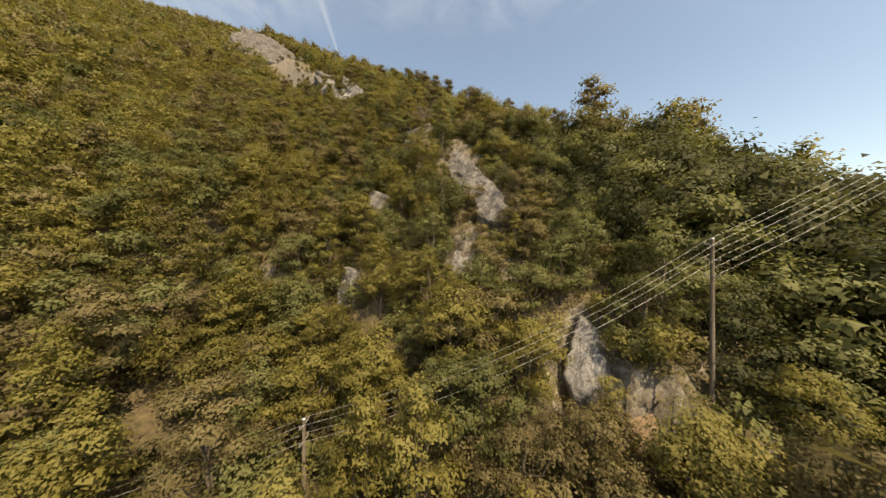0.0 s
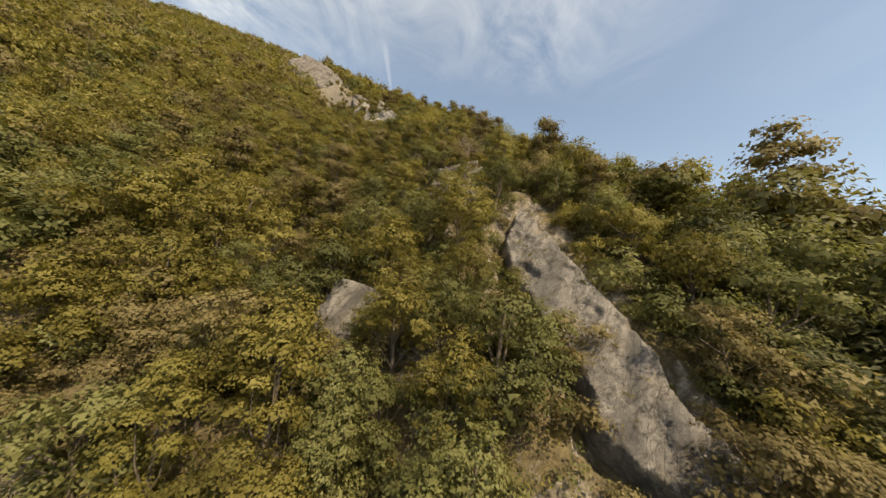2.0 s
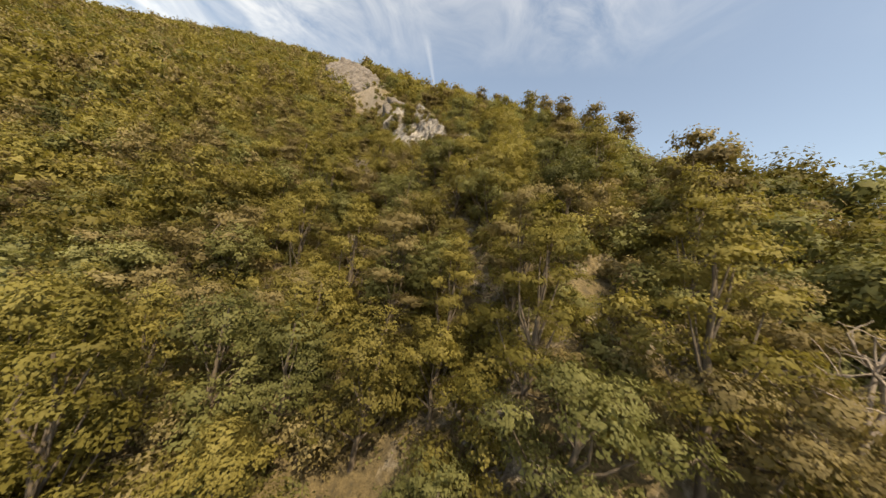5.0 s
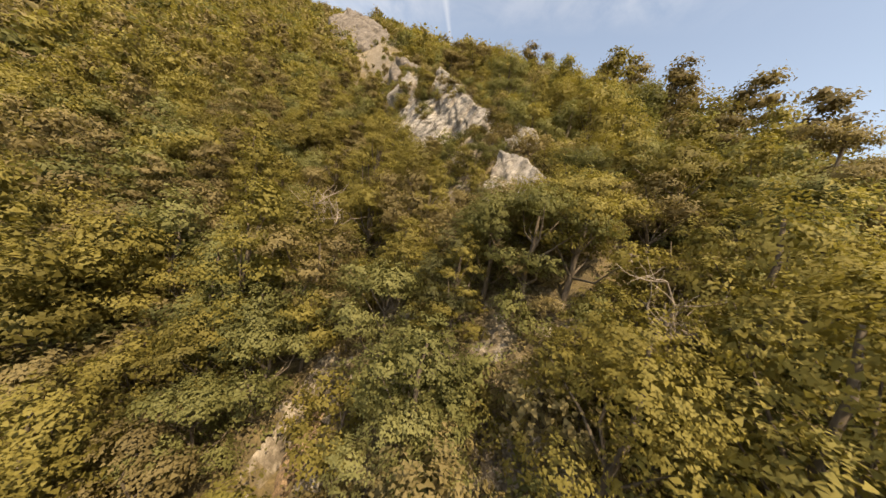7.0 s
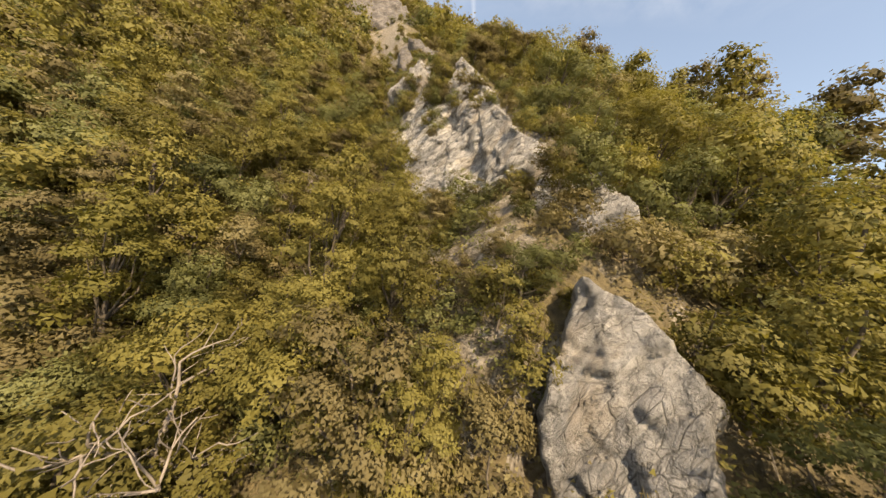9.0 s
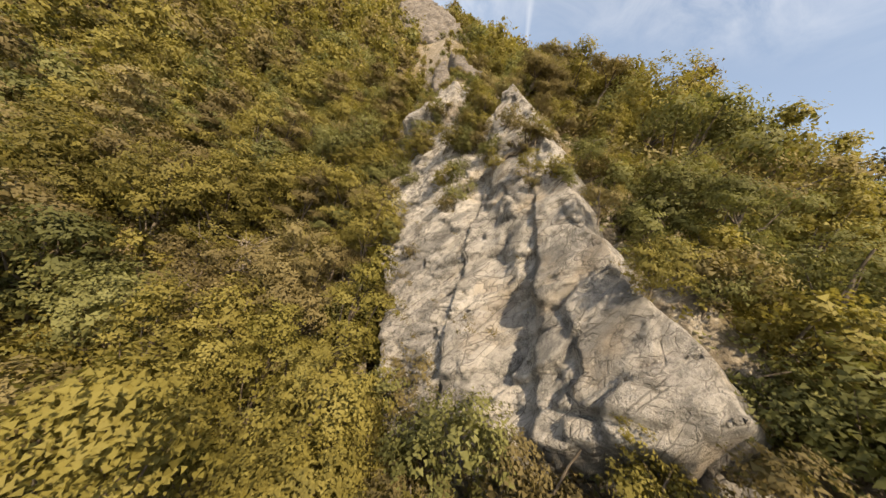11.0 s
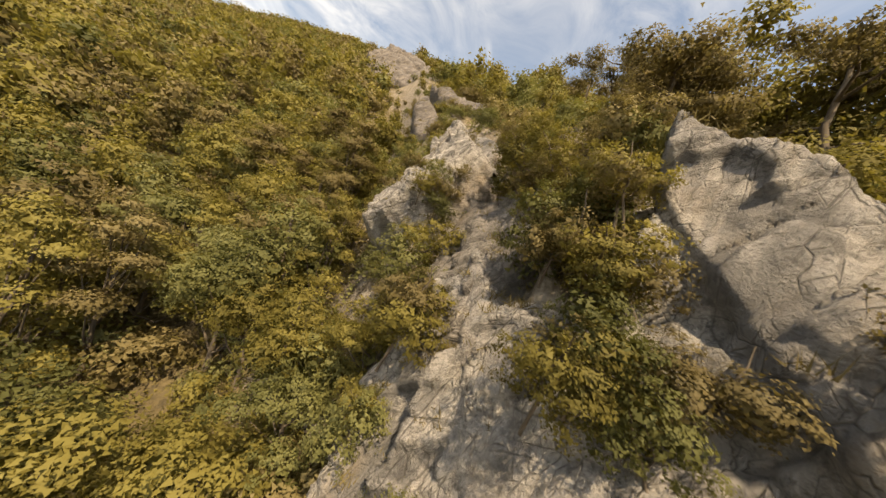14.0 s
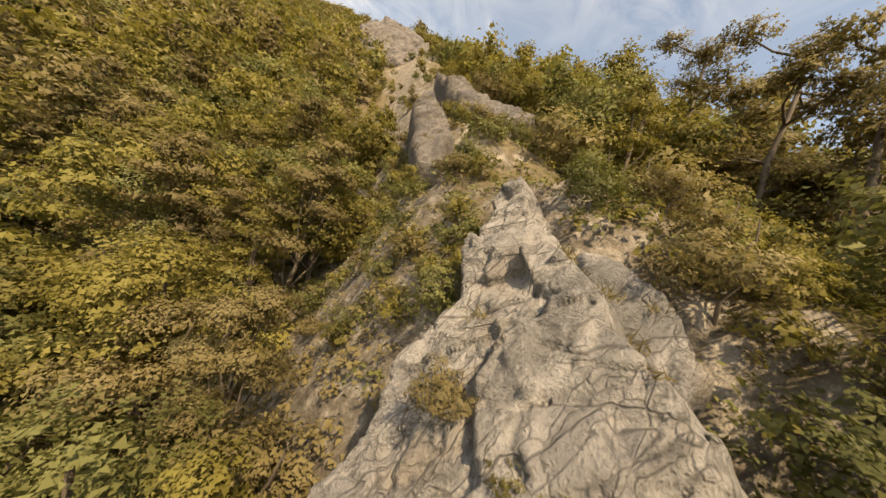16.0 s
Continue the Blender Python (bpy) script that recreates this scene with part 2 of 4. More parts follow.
WIRE = plain_material("aluminium_cable", (0.38, 0.36, 0.33), 0.5, 0.4)
STEEL = plain_material("galvanised_steel", (0.45, 0.45, 0.44), 0.5, 0.7)
CERAMIC = plain_material("brown_ceramic", (0.22, 0.17, 0.13), 0.3)


# ---- shape of the land ----
# crest of the rocky rib: x, y, height over the slope
RIB = [(16, -4, 0.5), (11, 12, 1.5), (5.5, 29, 5), (-3, 42, 6.5), (-18, 66, 7.5), (-25, 77.5, 10.5),
       (-30, 83, 12), (-37, 89, 10.5), (-46, 102, 10.5), (-75, 140, 11), (-114, 186, 12), (-150, 230, 12)]


def hash3(i, j, k):
    h = (i.astype(np.int64) * 374761393 + j.astype(np.int64) * 668265263 + k.astype(np.int64) * 2147483647) & 0xFFFFFFFF
    h = ((h ^ (h >> 13)) * 1274126177) & 0xFFFFFFFF
    return ((h ^ (h >> 16)) & 0xFFFF) / 65535.0


def vnoise(x, y, z=0.0, seed=0):
    x, y, z = np.broadcast_arrays(np.asarray(x, float), np.asarray(y, float), np.asarray(z, float))
    i, j, k = np.floor(x), np.floor(y), np.floor(z)
    u, v, w = x - i, y - j, z - k
    u, v, w = u * u * (3 - 2 * u), v * v * (3 - 2 * v), w * w * (3 - 2 * w)
    out = 0
    for a in (0, 1):
        for b in (0, 1):
            for c in (0, 1):
                out = out + (u if a else 1 - u) * (v if b else 1 - v) * (w if c else 1 - w) * hash3(i + a, j + b, k + c + seed * 57)
    return out


def fbm(x, y, z=0.0, octaves=4, seed=0, gain=0.5):
    out, amp, tot = 0, 1.0, 0.0
    for o in range(octaves):
        out = out + amp * (vnoise(x * 2 ** o, y * 2 ** o, z * 2 ** o, seed + o) - 0.5)
        tot += amp
        amp *= gain
    return out / tot * 2


def softplus(v, k):
    return np.logaddexp(0, v / k) * k


def rib(x, y):
    """Distance to the right of the rib's crest (negative: to its left), and the crest's height there."""
    best, side, height = np.full(x.shape, 1e9), np.zeros(x.shape), np.zeros(x.shape)
    for (x0, y0, h0), (x1, y1, h1) in zip(RIB[:-1], RIB[1:]):
        dx, dy = x1 - x0, y1 - y0
        t = np.clip(((x - x0) * dx + (y - y0) * dy) / (dx * dx + dy * dy), 0, 1)
        px, py = x - x0 - t * dx, y - y0 - t * dy
        q = px * px + py * py
        m = q < best
        best = np.where(m, q, best)
        side = np.where(m, np.sign(px * dy - py * dx) * np.sqrt(q), side)
        height = np.where(m, h0 + t * (h1 - h0), height)
    return side, height


def inside_distance(u, v, outline):
    """Distance to an outline in its plane, positive inside."""
    d, inside = np.full(u.shape, 1e9), np.zeros(u.shape, bool)
    for (x0, y0), (x1, y1) in zip(outline, outline[1:] + outline[:1]):
        dx, dy = x1 - x0, y1 - y0
        t = np.clip(((u - x0) * dx + (v - y0) * dy) / (dx * dx + dy * dy + 1e-9), 0, 1)
        d = np.minimum(d, np.hypot(u - x0 - t * dx, v - y0 - t * dy))
        if dy:
            cross = ((y0 > v) != (y1 > v)) & (u < (v - y0) * dx / dy + x0)
            inside ^= cross
    return np.where(inside, d, -d)


LEDGES = []         # tufts of grass on the rock: x, y, z, size
SURFACE = {}
ROCKS = []          # centre, normal, across, up, outline, size of each bare rock


def face_axes(normal):
    n = np.array(normal, float) / np.linalg.norm(normal)
    ux = np.cross((0, 0, 1.0), n)
    ux /= np.linalg.norm(ux)
    return n, ux, np.cross(n, ux)


def land(x, y, rough=True):
    x, y = np.asarray(x, float), np.asarray(y, float)
    side, h = rib(x, y)
    ye = y - softplus(y - 300, 12) * 1.6
    xe = np.maximum(x, -440)
    z = -17.8 + 0.69 * ye + 0.214 * softplus(-xe - 60, 15) + 0.07 * softplus(-xe - 130, 15) + 0.032 * softplus(ye - 95, 20)
    z = z - 2.0 * np.exp(-((x + 6) ** 2 + (y - 10) ** 2) / 150) - 4.0 * np.exp(-((x + 15) ** 2 + (y - 23) ** 2) / 130)
    step = 1 / (1 + np.exp(np.clip(-(side + 2.6 + 1.4 * np.clip((70 - y) / 12, 0, 1)) / (1.0 + 1.0 * np.clip((70 - y) / 12, 0, 1)), -60, 60)))
    z = z + step * (h * (1 - 0.4 * np.clip(side / 10, 0, 1)) - 0.46 * softplus(side - 26, 4))
    z = -24 + softplus(z + 24, 3)
    if rough:
        near = np.exp(-(side / 9) ** 2)
        z = z + fbm(x * 0.09, y * 0.09, 0, 4, 3) * 1.5 + near * (fbm(x * 0.45, y * 0.45, 0, 4, 9) * 1.1 + (0.5 - np.abs(fbm(x * 0.8, y * 0.8, 0, 4, 21, 0.6))) * 0.9)
    # the hill stays behind its rock faces
    for c, n, ux, uy, outline, size, _foot, _open in ROCKS:
        for _ in range(2):
            rel = np.stack([x, y, z], -1) - c
            near = np.abs(rel).max(-1) < 16 * size
            if not near.any():
                break
            q = rel[near]
            a = q @ n
            w = np.clip((inside_distance(q @ ux, q @ uy, outline) + 1.2 * size) / size, 0, 1)
            z[near] -= w * np.maximum(0, a + 1.3 * size) / max(n[2], 0.35)
    return z


def mesh_object(name, verts, faces, material, parent=None, smooth=False, normals=None):
    me = bpy.data.meshes.new(name)
    verts = np.ascontiguousarray(verts, np.float32)
    faces = np.ascontiguousarray(faces, np.int32)
    nf, k = faces.shape
    me.vertices.add(len(verts))
    me.vertices.foreach_set("co", verts.ravel())
    me.loops.add(nf * k)
    me.loops.foreach_set("vertex_index", faces.ravel())
    me.polygons.add(nf)
    me.polygons.foreach_set("loop_start", np.arange(0, nf * k, k, dtype=np.int32))
    if smooth:
        me.polygons.foreach_set("use_smooth", np.ones(nf, bool))
    me.update(calc_edges=True)
    if normals is not None:
        me.attributes.new("custom_normal", "FLOAT_VECTOR", "POINT").data.foreach_set("vector", np.ascontiguousarray(normals, np.float32).ravel())
    me.materials.append(material)
    ob = new(name, me)
    if parent is not None:
        ob.parent = parent
    return ob


def grid_faces(nu, nv):
    a = np.arange(nu * nv).reshape(nu, nv)
    return np.stack([a[:-1, :-1], a[1:, :-1], a[1:, 1:], a[:-1, 1:]], -1).reshape(-1, 4)


def spread(lo, hi, step, far, n=72):
    core = np.arange(lo, hi + step / 2, step)
    g = (np.geomspace(1, 60, n) - 1) / 59
    return np.concatenate([lo - g[:0:-1] * far, core, hi + g[1:] * far])


# ---- bare rock ----
def joints(u, v, size, lean, long, seed):
    """Cells of a jointed rock: for the nearest cell and the next one, the distance to its middle, three random numbers and the offsets from the middle."""
    ca, sa = math.cos(lean), math.sin(lean)
    p, q = (u * ca - v * sa) / size, (u * sa + v * ca) / (size * long)
    ip, iq = np.floor(p), np.floor(q)
    first, second = np.zeros((6, *u.shape)), np.zeros((6, *u.shape))
    first[0], second[0] = 9.0, 9.0
    for a in (-1, 0, 1):
        for c in (-1, 0, 1):
            cp, cq = ip + a, iq + c
            r = [hash3(cp, cq, np.full(u.shape, seed + k)) for k in range(5)]
            dp, dq = p - cp - 0.1 - 0.8 * r[0], q - cq - 0.1 - 0.8 * r[1]
            one = np.stack([np.maximum(np.abs(dp), np.abs(dq)) * 0.8 + np.hypot(dp, dq) * 0.2, r[2], r[3], r[4], dp, dq])
            near, next_ = one[0] < first[0], (one[0] >= first[0]) & (one[0] < second[0])
            second = np.where(near, first, np.where(next_, one, second))
            first = np.where(near, one, first)
    return first, second


def facets(u, v, size, amp, tilt, lean, long, seed, step):
    """Flat facets, each proud by its own amount and tilted its own way, parted by narrow clefts."""
    first, second = joints(u, v, size, lean, long, seed)
    depth = [amp * (c[1] - 0.5) * 2 + tilt * size * ((c[2] - 0.5) * 2 * c[4] + (c[3] - 0.5) * 2 * c[5] * long) for c in (first, second)]
    gap = (second[0] - first[0]) * size
    own = 0.5 + 0.5 * np.clip(gap / (0.9 * step), 0, 1)
    cleft = np.clip(1 - gap / (1.8 * step), 0, 1) * (first[3] > 0.3)
    return depth[0] * own + depth[1] * (1 - own) - amp * 0.8 * cleft


def rock_face(centre, normal, outline, step, relief, label, seed, material=None, name="rock_outcrop", lean=-0.6, rim=0.9, size=1.0, foot=0.28, open_=None, split=2.5, groove=None):
    """A jointed face of rock: slabs, blocks and ledges stand proud by their own amounts, and the margin bends back into the hill."""
    c = np.array(centre, float)
    n, ux, uy = face_axes(normal)
    ROCKS.append((c, n, ux, uy, outline, size, foot, open_))
    us, vs = [p[0] for p in outline], [p[1] for p in outline]
    box = (min(us), max(us), min(vs), max(vs))
    u, v = np.meshgrid(np.arange(box[0] - rim * size, box[1] + rim * size, step), np.arange(box[2] - rim * size, box[3] + rim * size, step), indexing="ij")
    wob = 0.45 * size
    wu, wv = u + fbm(u * 0.6 / size, v * 0.6 / size, seed, 4) * wob, v + fbm(u * 0.6 / size, v * 0.6 / size, seed + 5, 4) * wob
    d = inside_distance(wu, wv, outline)
    rng = np.random.RandomState(seed)
    k = 0.035 * size
    wu, wv = u + fbm(u / size, v / size, seed + 3, 3) * k, v + fbm(u / size, v / size, seed + 4, 3) * k
    # tall slabs side by side along the dip, each at its own depth and turned a little
    a = (wu * math.cos(lean) - wv * math.sin(lean)) / size
    edges = np.sort(np.concatenate([np.arange(-60, 60, 1.5) + rng.uniform(-0.6, 0.6, 80)]))
    slab = np.clip(np.searchsorted(edges, a) - 1, 0, 78)
    proud, skew = rng.uniform(-0.06, 0.06, 80), rng.uniform(-0.12, 0.12, 80)
    before = np.maximum(slab - 1, 0)
    own = np.clip((a - edges[slab]) * size / (2.2 * step), 0, 1)
    out = own * (proud[slab] + (a - edges[slab]) * skew[slab]) + (1 - own) * (proud[before] + (a - edges[before]) * skew[before])
    out = out * size
    for k, (cell, amp, tilt, turn_, long) in enumerate(((1.9, 0.14, 0.10, 0.08, 2.3), (0.85, 0.11, 0.17, -0.05, 1.9), (0.40, 0.045, 0.22, 0.08, 2.4), (0.19, 0.014, 0.16, -0.10, 2.2))):
        if step < 0.3 * cell * size:
            out += facets(wu, wv, cell * size, amp * size, tilt, -lean + turn_, long, seed * 7 + 10 * k, step)
    ridge = 0.5 - np.abs(fbm(wu * 1.3 / size, wv * 0.9 / size, seed + 2, 5, 0.62))
    out = out * relief + fbm(u * 0.22 / size, v * 0.22 / size, seed, 3) * 0.2 * relief * size + ridge * 0.012 * relief * size
    out += (rng.rand(*u.shape) - 0.5) * 0.15 * step
    if groove:
        # a worn channel runs down between two parts of the face
        *line, deep, wide = groove
        far_ = np.full(u.shape, 9.0)
        for (u0, v0), (u1, v1) in zip(line[:-1], line[1:]):
            t = np.clip(((wu - u0) * (u1 - u0) + (wv - v0) * (v1 - v0)) / ((u1 - u0) ** 2 + (v1 - v0) ** 2), 0, 1)
            far_ = np.minimum(far_, np.hypot(wu - u0 - t * (u1 - u0), wv - v0 - t * (v1 - v0)))
        out -= deep * np.exp(-(far_ / wide) ** 2)
    o = np.maximum(0, -d) / size
    out -= (2.2 * o + 3.0 * o * o) * size
    pts = np.array(c)[None, None] + u[..., None] * np.array(ux) + v[..., None] * np.array(uy) + out[..., None] * np.array(n)
    faces = grid_faces(*u.shape)
    faces = faces[(d.ravel()[faces] > -rim * size).any(1)]
    used = np.unique(faces)
    back = np.full(u.size, -1)
    back[used] = np.arange(len(used))
    pts, faces, which = pts.reshape(-1, 3)[used], back[faces], slab.ravel()[used]
    kind = "bare earth" if material is EARTH else "rock"
    SURFACE[seed] = pts
    # flat spots and cracks where dry grass and scrub take hold
    q = pts[faces]
    up_ = np.cross(q[:, 1] - q[:, 0], q[:, 3] - q[:, 0])
    up_ = up_[:, 2] / (np.linalg.norm(up_, axis=1) + 1e-9)
    spots = np.nonzero((up_ > 0.62) & (fbm(q[:, 0, 0] * 0.5, q[:, 0, 1] * 0.5, q[:, 0, 2] * 0.5, 3, 77) > -0.02))[0]
    if size < 1.2 and len(spots):
        take = rng.choice(spots, min(len(spots), int(0.9 * len(faces) * step * step)))
        LEDGES.extend([(*p, size) for p in q[take, 0]])
    if max(vs) - min(vs) < split:
        return tagged(mesh_object(name, pts, faces, material or ROCK), label, kind)
    # a large face comes apart along its joints: each slab is a part
    root = new(name)
    root.matrix_basis = Matrix.Translation(c)
    groups = which[faces[:, 0]]
    # narrow slivers go with their neighbour
    for g in np.unique(groups):
        if (groups == g).sum() < 60:
            groups[groups == g] = g + (1 if (groups == g + 1).any() else -1)
    for g in np.unique(groups):
        f = faces[groups == g]
        mine = np.unique(f)
        index = np.full(len(pts), -1)
        index[mine] = np.arange(len(mine))
        mesh_object("slab", pts[mine] - c, index[f], material or ROCK, root)
    return tagged(root, label, kind)


rock_face((-26.5, 77.2, 44.5), (-0.48, -0.80, 0.36),
          [(-5.6, 8.2), (-1.6, 4.9), (0.9, 2.5), (3.0, 0.5), (5.0, -1.1), (6.5, -2.1), (7.1, -2.5), (6.8, -3.4), (5.6, -4.6), (4.4, -6.4), (2.4, -7.4), (0.6, -6.4), (-1.8, -4.9),
           (-4.4, -3.7), (-6.9, -2.2), (-9.6, 0.5), (-9.5, 2.4), (-9.0, 4.9), (-7.6, 3.6), (-5.6, 4.0), (-5.7, 6.0)],
          0.062, 0.85, "pale grey jointed limestone buttress, streaked and cracked", 11, rim=0.6, groove=((-5.4, 4.2), (-1.6, 0.9), (1.3, -1.8), (4.0, -4.3), 0.5, 0.8))
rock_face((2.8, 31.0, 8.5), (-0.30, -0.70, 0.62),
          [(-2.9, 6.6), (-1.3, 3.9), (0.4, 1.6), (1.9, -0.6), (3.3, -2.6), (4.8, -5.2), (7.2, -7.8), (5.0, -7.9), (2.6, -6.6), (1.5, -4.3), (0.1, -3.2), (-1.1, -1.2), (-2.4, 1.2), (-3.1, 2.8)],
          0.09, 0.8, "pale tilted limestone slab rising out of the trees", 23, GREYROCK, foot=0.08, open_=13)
rock_face((-18.0, 65.5, 35.6), (-0.4, -0.8, 0.45),
          [(-1.3, 2.0), (0.2, 1.5), (1.4, 0.5), (1.8, -1.0), (0.9, -2.1), (0.0, -2.6), (-0.7, -1.8), (-1.1, -0.1)],
          0.08, 1.5, "small pale limestone crag among treetops", 31, size=0.55)
rock_face((-36.2, 86.0, 52.3), (-0.45, -0.70, 0.55),
          [(-2.0, 3.2), (-1.1, 2.4), (-0.2, 1.6), (0.5, 1.1), (1.3, 0.5), (1.7, -0.1), (1.6, -1.4), (0.8, -3.4), (-0.2, -3.8), (-0.8, -2.4), (-1.1, -1.2), (-1.2, -0.5), (-1.0, 0.1), (-1.4, 0.8), (-1.7, 1.8), (-2.1, 2.7)],
          0.04, 0.9, "weathered pale grey limestone pinnacle with a sharp edge", 43, ROCK, size=0.62, rim=0.75)
rock_face((-44.0, 99.5, 64.3), (0.05, -0.73, 0.69), [(-1.9, -3.8), (-1.5, -2.6), (0.4, -5.4), (2.1, -8.1), (3.2, -11.6), (2.5, -11.6), (0.9, -9.1)],
          0.16, 1.2, "broken limestone strip on the wooded ridge", 51, CLIFF, size=0.8, foot=0.0)
rock_face((-44.0, 99.5, 64.3), (0.05, -0.73, 0.69), [(-3.2, 2.6), (-1.8, 1.5), (0.3, -0.1), (3.1, -3.2), (5.2, -4.3), (5.2, -7.0), (3.4, -6.2), (1.4, -4.0), (-1.2, -0.6)],
          0.16, 1.2, "grey limestone crag along the ridge crest", 53, CLIFF, size=0.8, foot=0.0)
rock_face((-119.6, 187.0, 140.2), (0.3, -0.68, 0.67),
          [(-21, -1), (-16.5, 22.5), (5, 10), (23, -16), (28, -45), (15, -37), (3, -29), (-8, -30), (-14, -22)],
          0.6, 1.8, "grey banded limestone cliff below the summit", 61, CLIFF, size=2.6, foot=0.0)
rock_face((7.4, 16.3, -4.8), (-0.51, -0.61, 0.61), [(0.5, 1.0), (1.6, 0.2), (2.2, -2.4), (0.9, -3.6), (0.2, -2.4)],
          0.14, 0.5, "small white limestone boulder face in the scrub", 71, size=0.7)
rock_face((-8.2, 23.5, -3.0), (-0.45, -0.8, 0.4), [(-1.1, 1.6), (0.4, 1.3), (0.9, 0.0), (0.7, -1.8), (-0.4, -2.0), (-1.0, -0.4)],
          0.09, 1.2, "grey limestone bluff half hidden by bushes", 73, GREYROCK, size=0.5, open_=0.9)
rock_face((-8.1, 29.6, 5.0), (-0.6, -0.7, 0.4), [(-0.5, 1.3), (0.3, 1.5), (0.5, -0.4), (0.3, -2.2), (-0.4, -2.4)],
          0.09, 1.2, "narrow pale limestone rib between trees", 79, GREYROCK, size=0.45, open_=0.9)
rock_face((1.8, 24.6, -1.0), (-0.2, -0.8, 0.55), [(-1.0, 1.2), (1.0, 1.3), (1.2, -1.2), (-0.4, -1.8), (-1.1, -0.5)],
          0.14, 0.5, "cracked yellow limestone step with dry soil", 83, ROCK, size=0.6, open_=0.9)
rock_face((-22.3, 59.0, 23.9), (-0.1, -0.6, 0.8), [(-0.9, 2.2), (-0.2, 1.6), (0.6, -0.8), (0.3, -2.2), (-0.4, -0.6)],
          0.1, 0.5, "strip of bare orange earth on the slope", 89, EARTH, "bare_earth", size=0.4, open_=1.6)
rock_face((-17.7, 26.4, -4.2), (-0.1, -0.6, 0.8), [(-1.6, 0.9), (0.8, 1.2), (2.2, -0.6), (0.6, -1.8), (-1.4, -0.9)],
          0.2, 0.25, "patch of bare sandy earth below trees", 97, EARTH, "bare_earth", size=0.6, open_=0.9)
rock_face((9.6, 12.9, -8.2), (-0.2, -0.5, 0.8), [(-0.6, 0.9), (0.6, 0.6), (0.9, -1.6), (-0.2, -2.2), (-0.7, -0.8)],
          0.2, 0.25, "patch of raw orange earth beside the pole", 101, EARTH, "bare_earth", size=0.6, open_=0.9)
rock_face((-19.2, 71.6, 40.6), (-0.25, -0.65, 0.72), [(-1.8, 1.0), (0.8, 1.3), (2.4, -0.6), (1.0, -2.2), (-1.2, -1.4)],
          0.09, 1.3, "dusty pale limestone ledge with thin grass", 109, size=0.5)
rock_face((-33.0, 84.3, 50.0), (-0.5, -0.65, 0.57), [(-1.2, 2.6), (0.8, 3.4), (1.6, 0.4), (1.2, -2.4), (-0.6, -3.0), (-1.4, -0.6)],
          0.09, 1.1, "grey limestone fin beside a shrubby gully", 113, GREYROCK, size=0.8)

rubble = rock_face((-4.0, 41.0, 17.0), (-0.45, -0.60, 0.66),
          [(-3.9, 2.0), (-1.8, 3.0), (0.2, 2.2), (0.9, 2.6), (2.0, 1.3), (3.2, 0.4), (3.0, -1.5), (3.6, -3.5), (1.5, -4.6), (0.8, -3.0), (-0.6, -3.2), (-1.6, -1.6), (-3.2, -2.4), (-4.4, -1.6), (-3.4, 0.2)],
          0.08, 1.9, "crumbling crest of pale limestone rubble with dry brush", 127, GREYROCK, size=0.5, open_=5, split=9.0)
rock_face((-34.9, 87.0, 53.4), (-0.15, -0.82, 0.55), [(-0.7, 0.4), (-0.1, 0.3), (0.5, -0.3), (1.0, -0.8), (0.6, -1.3), (0.2, -0.9), (-0.4, -0.4)],
          0.07, 0.6, "narrow strip of pale stony scree", 131, size=0.5)
rock_face((-29.0, 85.0, 51.2), (-0.30, -0.70, 0.65), [(-0.9, -0.6), (-0.2, 0.8), (0.9, 0.7), (1.0, -0.4), (0.6, -2.0), (0.6, -3.1), (0.1, -2.6), (-0.6, -1.6)],
          0.09, 0.9, "grey limestone ledge split into blocks", 137, size=0.7)


# loose stones lie over the crumbling crest
stones = []
srng = np.random.RandomState(5)
for k in range(5):
    bm = bmesh.new()
    bmesh.ops.create_icosphere(bm, subdivisions=1, radius=1.0)
    for vert in bm.verts:
        vert.co = Vector((vert.co.x * srng.uniform(0.6, 1.2), vert.co.y * srng.uniform(0.5, 1.0), vert.co.z * srng.uniform(0.4, 0.8)))
    me = bpy.data.meshes.new("stone")
    bm.to_mesh(me)
    bm.free()
    me.materials.append(ROCK if k % 2 else GREYROCK)
    stones.append(me)
for k, p in enumerate(SURFACE[127][srng.choice(len(SURFACE[127]), 280)]):
    s = 0.07 + 0.28 * srng.rand() ** 3
    stone = new("stone", stones[k % 5])
    stone.parent = rubble
    stone.matrix_basis = Matrix.LocRotScale(Vector(p), Euler(srng.uniform(0, 6.28, 3)), (s, s, s))


gx, gy = np.meshgrid(spread(-80, 40, 0.5, 2600), spread(0, 118, 0.5, 2600), indexing="ij")
ground = mesh_object("ground", np.stack([gx, gy, land(gx, gy)], -1).reshape(-1, 3), grid_faces(*gx.shape), GROUND, smooth=True)
tagged(ground, "steep mountainside of leaf litter, soil and rubble", "ground", kind="structure")


# ---- trees ----
def unit(v):
    return v / (np.linalg.norm(v, axis=-1, keepdims=True) + 1e-9)


def leaf_blades(pos, nrm, size, rng, ratio=0.68):
    """Small pointed blades."""
    k = len(pos)
    side = unit(np.cross(nrm, rng.normal(size=(k, 3))))
    along = np.cross(nrm, side)
    s = size * rng.uniform(0.6, 1.35, (k, 1))
    fold = nrm * s * 0.16
    v = np.stack([pos - along * s * 0.55 + fold, pos + along * s * 0.3 + side * s * ratio * 0.55, pos + along * s * 0.3 - side * s * ratio * 0.55], 1)
    return v.reshape(-1, 3), np.arange(3 * k).reshape(k, 3)


